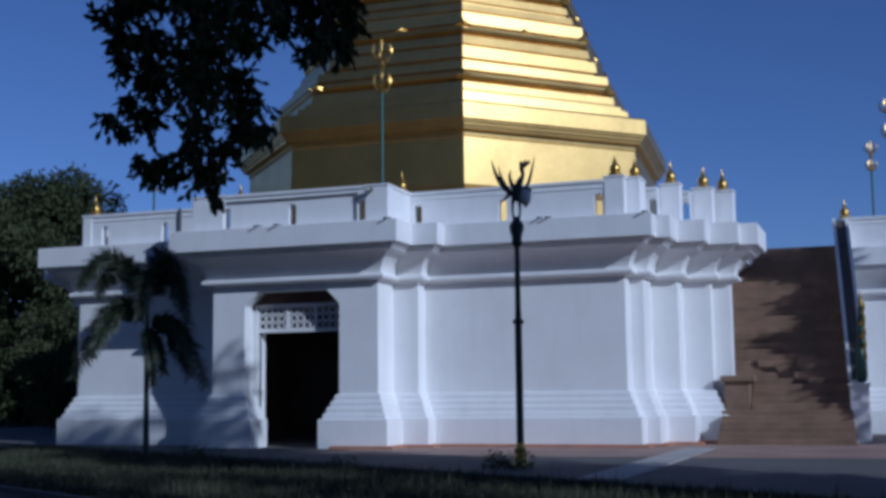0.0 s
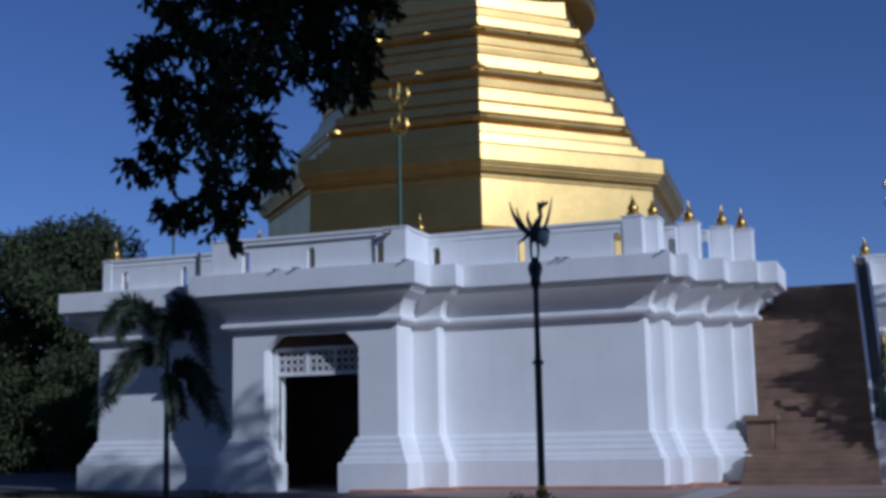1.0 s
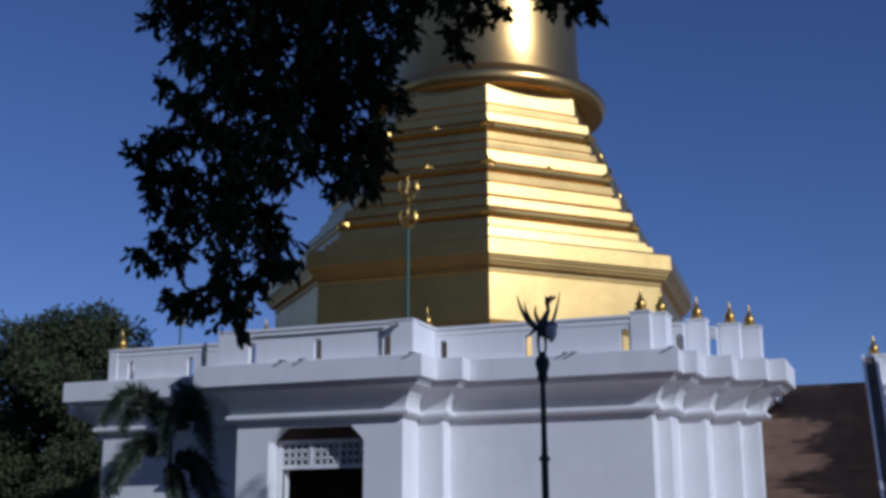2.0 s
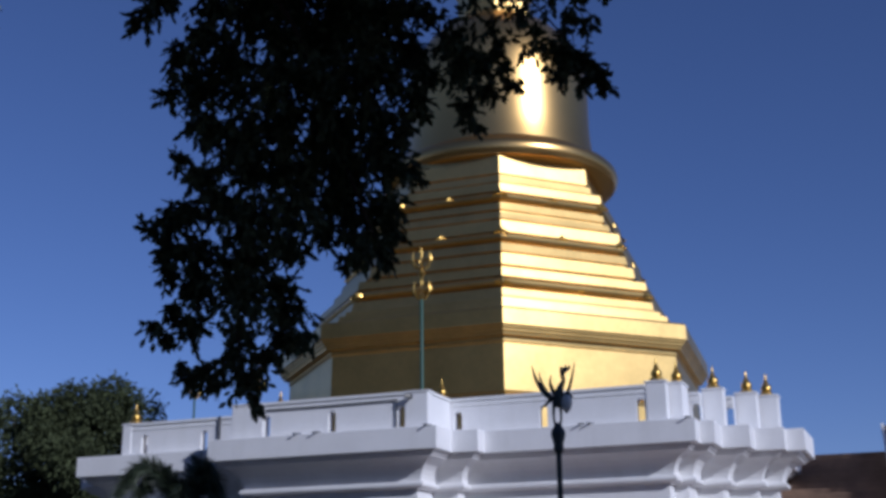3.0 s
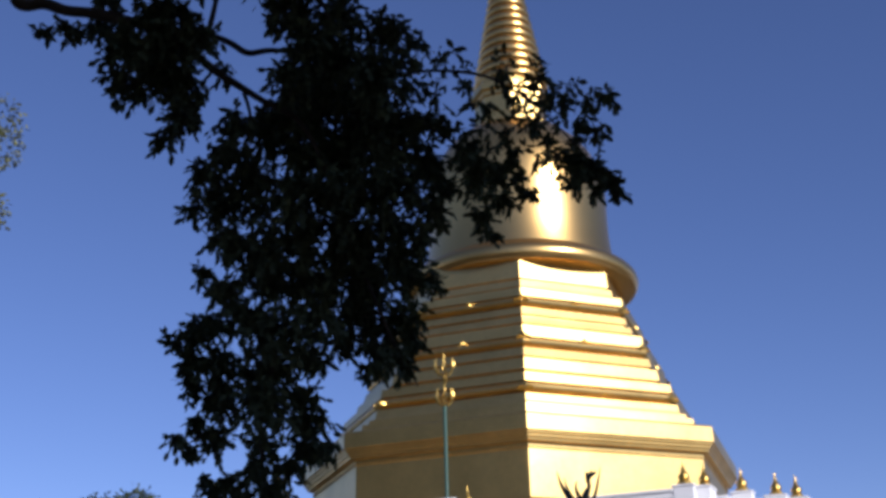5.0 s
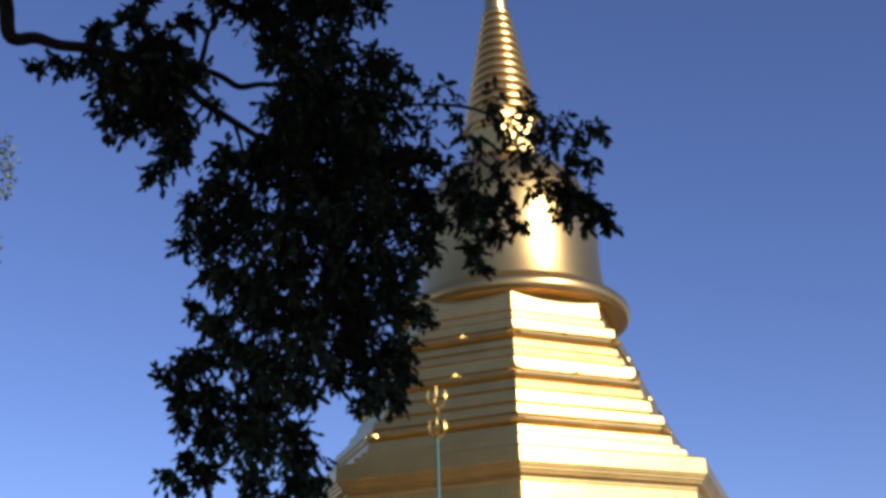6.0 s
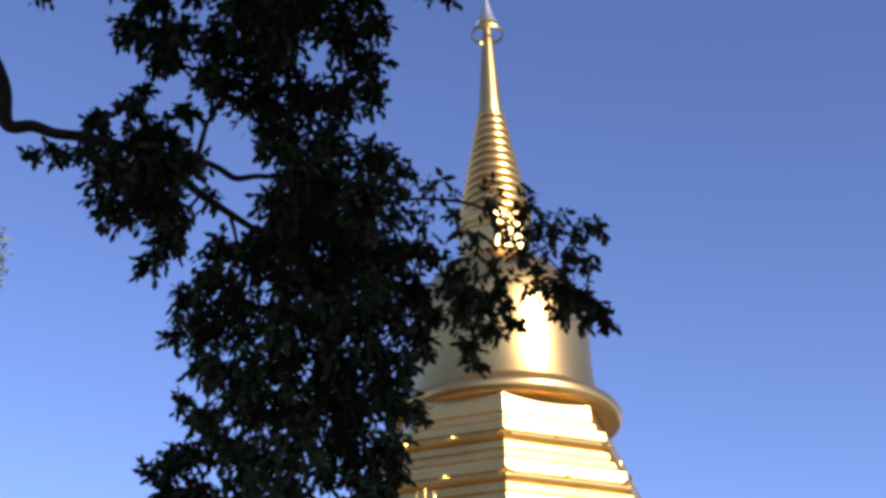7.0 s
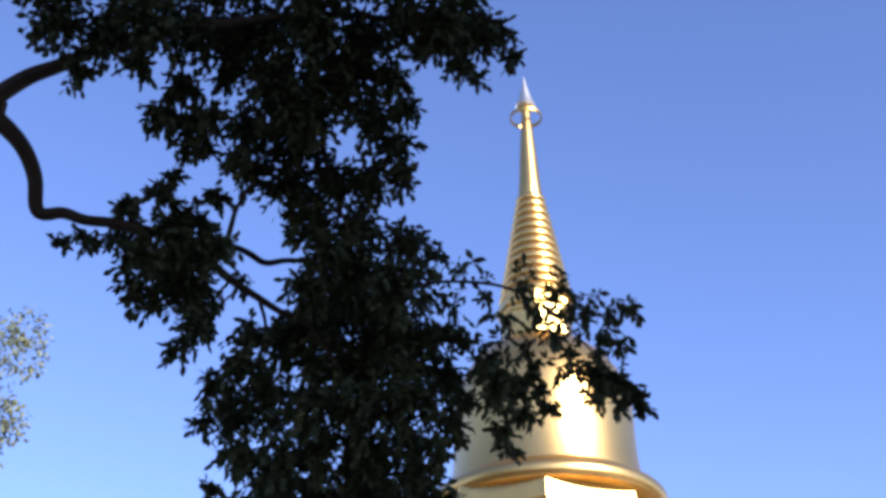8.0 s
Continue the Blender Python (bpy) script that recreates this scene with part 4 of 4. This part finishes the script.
clump(-5.59, 8.11, 3.87, 0.08, 1)
clump(-5.44, 7.58, 3.60, 0.06, 1)
clump(-5.80, 8.27, 3.69, 0.06, 1)
clump(-5.23, 7.82, 3.63, 0.11, 1)
clump(-5.29, 8.67, 3.74, 0.11, 1)
clump(-4.87, 8.60, 3.68, 0.14, 1)
clump(-4.45, 8.23, 3.56, 0.07, 1)
clump(-5.01, 8.05, 3.43, 0.10, 1)
clump(-4.99, 8.54, 3.52, 0.12, 1)
clump(-5.39, 8.26, 3.37, 0.09, 1)
clump(-5.60, 8.32, 3.33, 0.06, 1)
clump(-5.72, 8.41, 3.47, 0.05, 1)
clump(-4.97, 8.17, 3.27, 0.13, 1)
clump(-4.81, 8.08, 3.07, 0.05, 1)
clump(-3.01, 8.34, 6.30, 0.06, 0.6)
clump(-2.92, 8.40, 6.10, 0.06, 0.6)
clump(-2.63, 8.33, 6.00, 0.06, 0.6)
clump(-2.67, 8.74, 6.50, 0.08, 0.6)
clump(-2.38, 8.23, 6.10, 0.06, 0.6)
clump(-2.74, 8.68, 5.93, 0.06, 0.6)
clump(-2.67, 8.99, 6.08, 0.07, 0.7)
clump(-3.01, 8.23, 5.84, 0.08, 0.7)
clump(-2.98, 8.66, 5.90, 0.06, 0.7)
clump(-2.37, 8.83, 6.05, 0.07, 0.7)
clump(-3.05, 8.01, 6.15, 0.06, 0.5)
clump(-3.30, 8.25, 6.12, 0.08, 0.6)
clump(-3.22, 8.80, 5.72, 0.07, 0.7)
clump(-3.40, 8.24, 6.18, 0.07, 0.5)
clump(-2.79, 8.61, 6.41, 0.07, 0.6)
clump(-2.71, 8.04, 6.49, 0.06, 0.5)
clump(-2.58, 8.15, 6.52, 0.05, 0.5)
clump(-2.27, 8.33, 6.15, 0.05, 0.6)
clump(-5.49, 8.59, 3.33, 0.06, 1)
b = bmesh.new()
tube(b, [(-7.9, 4.0, -0.2, 0.42), (-7.95, 4.0, 0.4, 0.33), (-7.9, 4.05, 2.5, 0.28), (-7.7, 4.1, 4.8, 0.25), (-7.35, 4.35, 6.4, 0.21), (-7.2, 4.4, 6.75, 0.16)], 14)
loose("trunk", b, BARK, shade, "", True)
for pts in limbs:
    b = bmesh.new()
    tube(b, pts, 9)
    loose("limb", b, BARK, shade, "", True)


def leaf_sprays(name, centres, mat, parent, length, seed, cover, twig=0.2, per_spray=9):
    """Leaves in hanging sprays: each a short drooping twig with leaves on alternate sides, round the centres (x, y, z, radius, density)."""
    rs = np.random.RandomState(seed)
    c = np.array(centres)
    n = np.maximum(2, (cover * c[:, 4] * np.where(c[:, 4] < 0.99, 0.7, 1.0) * math.pi * (c[:, 3] + 0.03) ** 2 / (per_spray * 0.34 * length ** 2)).astype(int))
    c = np.repeat(c, n, axis=0)
    k = len(c)
    d = unit(rs.normal(size=(k, 3)))
    root = c[:, :3] + d * c[:, 3:4] * rs.uniform(0, 1, (k, 1)) ** 0.45 * np.where(c[:, 4:5] < 0.99, 1.45, 0.92)
    reach = np.minimum(twig, c[:, 3:4] + 0.06) * rs.uniform(0.7, 1.25, (k, 1))
    way = unit(d * 0.8 + rs.normal(size=(k, 3)) * 0.45 + np.array((0, 0, -0.35)))
    across = unit(np.cross(way, np.array((0, 0, 1.0))) + rs.normal(size=(k, 3)) * 0.35)
    V = []
    for j in range(per_spray):
        s = (j + 0.5) / per_spray
        p = root + way * reach * (s - 0.5) + np.array((0, 0, -0.3)) * reach * s * s
        hand = across * (1 if j % 2 else -1)
        axis = unit(way * (0.55 + 0.5 * s) + hand * (0.8 - 0.4 * s) + rs.normal(size=(k, 3)) * 0.3 + np.array((0, 0, -0.4)))
        side = unit(np.cross(axis, rs.normal(size=(k, 3)) * 0.6 + np.array((0, 0, 1.0))))
        up = np.cross(side, axis)
        L = length * rs.uniform(0.7, 1.2, (k, 1))
        w = L * 0.25
        V.append(np.stack([p, p + axis * L * 0.3 + side * w * 0.85 - up * w * 0.2, p + axis * L * 0.62 + side * w - up * w * 0.35, p + axis * L - up * w * 0.5,
                           p + axis * L * 0.62 - side * w - up * w * 0.35, p + axis * L * 0.3 - side * w * 0.85 - up * w * 0.2], 1))
    V = np.concatenate(V).reshape(-1, 3)
    i = np.arange(k * per_spray)[:, None] * 6
    F = np.concatenate([i + np.array((0, 1, 2)), i + np.array((0, 2, 3)), i + np.array((0, 3, 4)), i + np.array((0, 4, 5))], 1).reshape(-1, 3)
    return raw_part(name, V.tolist(), F.tolist(), mat, parent)


rt = np.random.RandomState(11)
tv, tf = [], []
for x, y, z, r, dens in clumps:
    for _ in range(3):
        d = Vector(rt.normal(size=3)).normalized()
        q, e = Vector((x, y, z)), Vector((x, y, z)) + d * r * 0.95 + Vector((0, 0, -0.08))
        u = d.orthogonal().normalized()
        w = d.cross(u)
        g = len(tv)
        for p, rr in ((q, 0.008), ((q + e) / 2 + Vector((0, 0, 0.03)), 0.006), (e, 0.003)):
            tv += [tuple(p + (u * math.cos(k * 2.094) + w * math.sin(k * 2.094)) * rr) for k in range(3)]
        tf += [(g + 3 * h + k, g + 3 * h + (k + 1) % 3, g + 3 * h + 3 + (k + 1) % 3, g + 3 * h + 3 + k) for h in range(2) for k in range(3)]
twigs = raw_part("twig", tv, tf, BARK, shade)
twigs.matrix_parent_inverse = shade.matrix_basis.inverted()
tagged(twigs, kind="stuff")
crown = leaf_sprays("crown", clumps, LEAF, shade, 0.086, 5, 7.2, 0.27, 7)
crown.matrix_parent_inverse = shade.matrix_basis.inverted()
tagged(crown, kind="stuff")
# the same crown goes on overhead, unseen, added to keep sky light off the leaves
rc = np.random.RandomState(77)
roof = []
while len(roof) < 65:
    a, d = rc.uniform(0, 2 * math.pi), rc.uniform(0, 8.5)
    x, y = d * math.cos(a), d * math.sin(a)
    low = 1.5 + d * 1.12 + 1.6
    if x < 5 and low < 13:
        roof.append((x, y, rc.uniform(max(low, 6.5), 13.5), rc.uniform(0.7, 1.1), 1.0))
over = leaf_cloud("upper_crown", roof, LEAF, shade, 0.24, 9, 14.0)
over.matrix_parent_inverse = shade.matrix_basis.inverted()
tagged(over, kind="stuff")
b = bmesh.new()
tube(b, [(-7.35, 4.35, 6.4, 0.2), (-6.0, 2.0, 9.0, 0.15), (-3.0, 0.0, 10.8, 0.1), (1.5, -1.0, 11.8, 0.05)], 10)
loose("limb", b, BARK, shade, "", True)


def big_tree(x, y, h, r, seed, label, mat=LEAF_FAR, leaf=0.32, per=5.0, lo=0.35, n=46, flat=1.0):
    rs = np.random.RandomState(seed)
    e = thing("tree", label, "tree", at=(x, y, 0))
    b = bmesh.new()
    tube(b, [(x, y, -0.3, 0.035 * h), (x + 0.1, y, h * 0.2, 0.025 * h), (x - 0.2, y + 0.1, h * 0.5, 0.018 * h), (x, y, h * 0.85, 0.005 * h)], 10)
    loose("trunk", b, BARK, e, "", True)
    cs = []
    for _ in range(n):
        a, q = rs.uniform(0, 2 * math.pi), rs.uniform(0, 1) ** 0.5
        zz = h * (lo + (0.96 - lo) * rs.uniform(0, 1))
        k = math.sin(math.pi * min(1, max(0.12, (zz / h - lo) / (1.02 - lo)))) ** 0.6
        cs.append((x + r * q * k * math.cos(a), y + r * q * k * math.sin(a) * flat, zz, r * rs.uniform(0.16, 0.3), 1.0))
    for c in cs[::6]:
        b = bmesh.new()
        tube(b, [(x, y, c[2] * 0.6, 0.01 * h), ((x + c[0]) / 2, (y + c[1]) / 2, c[2] * 0.85, 0.007 * h), (c[0], c[1], c[2], 0.003 * h)], 6)
        loose("limb", b, BARK, e, "", True)
    cr = leaf_cloud("crown", cs, mat, e, leaf, seed + 1, per)
    cr.matrix_parent_inverse = e.matrix_basis.inverted()
    tagged(cr, kind="stuff")
    return e


# dark trees beyond the far corner of the base
big_tree(-44.8, 57.0, 14.2, 5.0, 21, "tall dark green tree behind the temple", lo=0.04, per=34, n=90)
big_tree(-49.0, 58.0, 13.6, 5.5, 22, "tall dark green tree behind the temple", lo=0.04, per=34, n=90)
big_tree(-42.0, 64.0, 11.0, 4.0, 23, "dark green tree behind the temple", lo=0.04, per=30, n=60)
big_tree(-34.5, 47.0, 6.0, 3.2, 24, "low bushy tree by the temple's far corner", lo=0.03, leaf=0.22, per=26)
big_tree(-22.6, 20.0, 18.2, 2.5, 25, "tall sunlit tree at the side of the forecourt", lo=0.68, leaf=0.16, per=16, mat=LEAF_SUN)
# trees over the road that keep the foreground in shade
big_tree(6.5, 0.5, 17.5, 5.5, 31, "large shade tree over the road", leaf=0.4, per=34.0, n=120, lo=0.2)
big_tree(11.2, 13.5, 20.9, 4.0, 32, "large shade tree over the road", leaf=0.4, per=30.0, n=120, lo=0.25)
big_tree(14.0, 3.0, 18.0, 5.0, 34, "large shade tree over the road", leaf=0.4, per=17.0, n=70, lo=0.25)
big_tree(2.0, -6.0, 17.0, 6.0, 33, "large shade tree over the road", leaf=0.4, per=17.0, n=70, lo=0.25)

# out-of-view tree, placed to throw shade over the left wing's plinth
big_tree(15.4, 12.5, 22.0, 2.7, 37, "unseen tree added to shade the left plinth", leaf=0.4, per=26.0, n=90, lo=0.2)
# two unseen trees, added so that their shade falls on the stairway's right half
big_tree(13.8, 35.0, 16.2, 2.3, 36, "unseen tree added to shade the stairway", leaf=0.35, per=60.0, n=110, lo=0.12)
big_tree(13.8, 32.4, 12.4, 2.5, 38, "unseen tree added to shade the stairway", leaf=0.35, per=60.0, n=110, lo=0.12)
# tall unseen wood behind and beside the road, added for dark reflections in the gold
for k, (x, y, h) in enumerate(((-33, 19, 33), (-36, 8, 38), (-27, 3, 38), (-44, 2, 37), (-31, -6, 39), (-20, -12, 38), (-9, -17, 35), (-49, 16, 26), (4, -20, 30), (22, -10, 20))):
    big_tree(x, y, h, 7.0, 50 + k, "tall unseen tree added to darken the gold", leaf=0.6, per=10.0, n=60, lo=0.1)

# ---- small palm ----
palm = thing("palm", "small feather palm with drooping fronds on the verge", "palm", at=(-17.84, 26.8, 0))
b = bmesh.new()
tube(b, [(-17.83, 26.8, -0.1, 0.12), (-17.84, 26.8, 0.3, 0.085), (-17.86, 26.8, 1.8, 0.07), (-17.87, 26.8, 3.3, 0.065), (-17.87, 26.8, 3.9, 0.04)], 12)
loose("trunk", b, BLACK_GREEN, palm, "smooth dark trunk", True)
rp = np.random.RandomState(3)
for a, hub, reach, rise, end in ((214, 3.9, 1.75, 4.4, -0.4), (196, 3.9, 1.3, 4.2, -0.2), (34, 3.9, 0.95, 4.5, 0.0), (62, 3.9, 0.75, 4.7, -0.6), (15, 3.85, 1.1, 3.6, 0.5),
                                 (300, 3.8, 0.9, 3.6, 0.4), (206, 3.35, 1.85, 3.0, 1.4), (236, 3.35, 1.45, 2.5, 0.8), (190, 3.3, 1.6, 3.2, 0.9),
                                 (32, 3.25, 1.5, 1.9, 1.5), (50, 3.2, 1.25, 1.5, 1.2), (300, 3.1, 0.45, 0.6, 1.3), (36, 3.1, 0.45, 0.5, 1.0)):
    a = radians(a)
    side = np.array((-math.sin(a), math.cos(a), 0))
    sway = rp.uniform(-0.25, 0.25)
    S = np.linspace(0, 1, 46)
    spine = np.stack([-17.87 + math.cos(a) * reach * S ** 0.9 + side[0] * sway * S * S, 26.8 + math.sin(a) * reach * S ** 0.9 + side[1] * sway * S * S,
                      hub + rise * S - (rise + end) * S * S], 1)
    V, F = [], []
    for i in range(4, 45):
        fw = spine[i + 1] - spine[i - 1]
        fw /= np.linalg.norm(fw)
        up = np.cross(side, fw)
        L = (0.32 if reach > 0.5 else 0.12) * math.sin(math.pi * min(0.9, S[i] * 0.8 + 0.16)) + 0.14
        for j in range(15):
            t = rp.uniform(0, 2 * math.pi)
            out = side * math.cos(t) + up * math.sin(t)
            tip = spine[i] + out * L * rp.uniform(0.7, 1.0) + fw * L * 0.6 + np.array((0, 0, -L * 0.3))
            q = len(V)
            w = fw * 0.03
            V += [spine[i] - w, spine[i] + w, (spine[i] + tip) / 2 + w * 1.3 + out * 0.03, tip]
            F += [(q, q + 1, q + 2), (q, q + 2, q + 3)]
    for i in range(45):
        q = len(V)
        V += [spine[i] + side * 0.018, spine[i] - side * 0.018, spine[i + 1] - side * 0.014, spine[i + 1] + side * 0.014]
        F += [(q, q + 1, q + 2, q + 3)]
    raw_part("frond", [tuple(v) for v in V], F, PALM_LEAF, palm).matrix_parent_inverse = palm.matrix_basis.inverted()

# ---- grass on the verge ----
rg_ = np.random.RandomState(8)
V, F = [], []
o = Vector((-18.0, 28.3))
for _ in range(48000):
    s, d = rg_.uniform(-8, 22), rg_.uniform(0.15, 7.4)
    p = o + VERGE * s + VN * d
    h = rg_.uniform(0.05, 0.16) * (2.2 if rg_.rand() < 0.04 else 1)
    a = rg_.uniform(0, 2 * math.pi)
    q = len(V)
    V += [(p.x - 0.012 * math.cos(a), p.y - 0.012 * math.sin(a), -0.05), (p.x + 0.012 * math.cos(a), p.y + 0.012 * math.sin(a), -0.05),
          (p.x + rg_.uniform(-0.07, 0.07), p.y + rg_.uniform(-0.07, 0.07), h)]
    F += [(q, q + 1, q + 2)]
gr = raw_part("grass", V, F, GRASS)
tagged(gr, "rough dark grass on the verge", "grass", kind="stuff")


def bush(x, y, r, seed):
    e = thing("bush", "low dark green bush on the verge", "bush", at=(x, y, 0))
    rs = np.random.RandomState(seed)
    cs = [(x + rs.uniform(-r, r), y + rs.uniform(-r, r) * 0.6, rs.uniform(0.05, 0.45) * r, r * 0.35, 1.0) for _ in range(12)]
    b = bmesh.new()
    for c in cs[:6]:
        tube(b, [(x, y, -0.1, 0.02), ((x + c[0]) / 2, (y + c[1]) / 2, c[2] * 0.7, 0.015), (c[0], c[1], c[2], 0.006)], 5)
    loose("stems", b, BARK, e)
    cr = leaf_cloud("foliage", cs, LEAF, e, 0.08, seed, 6)
    cr.matrix_parent_inverse = e.matrix_basis.inverted()
    tagged(cr, kind="stuff")


bush(-7.3, 24.2, 0.55, 41)
bush(-16.2, 26.6, 0.5, 42)
bush(-11.2, 24.4, 0.3, 43)
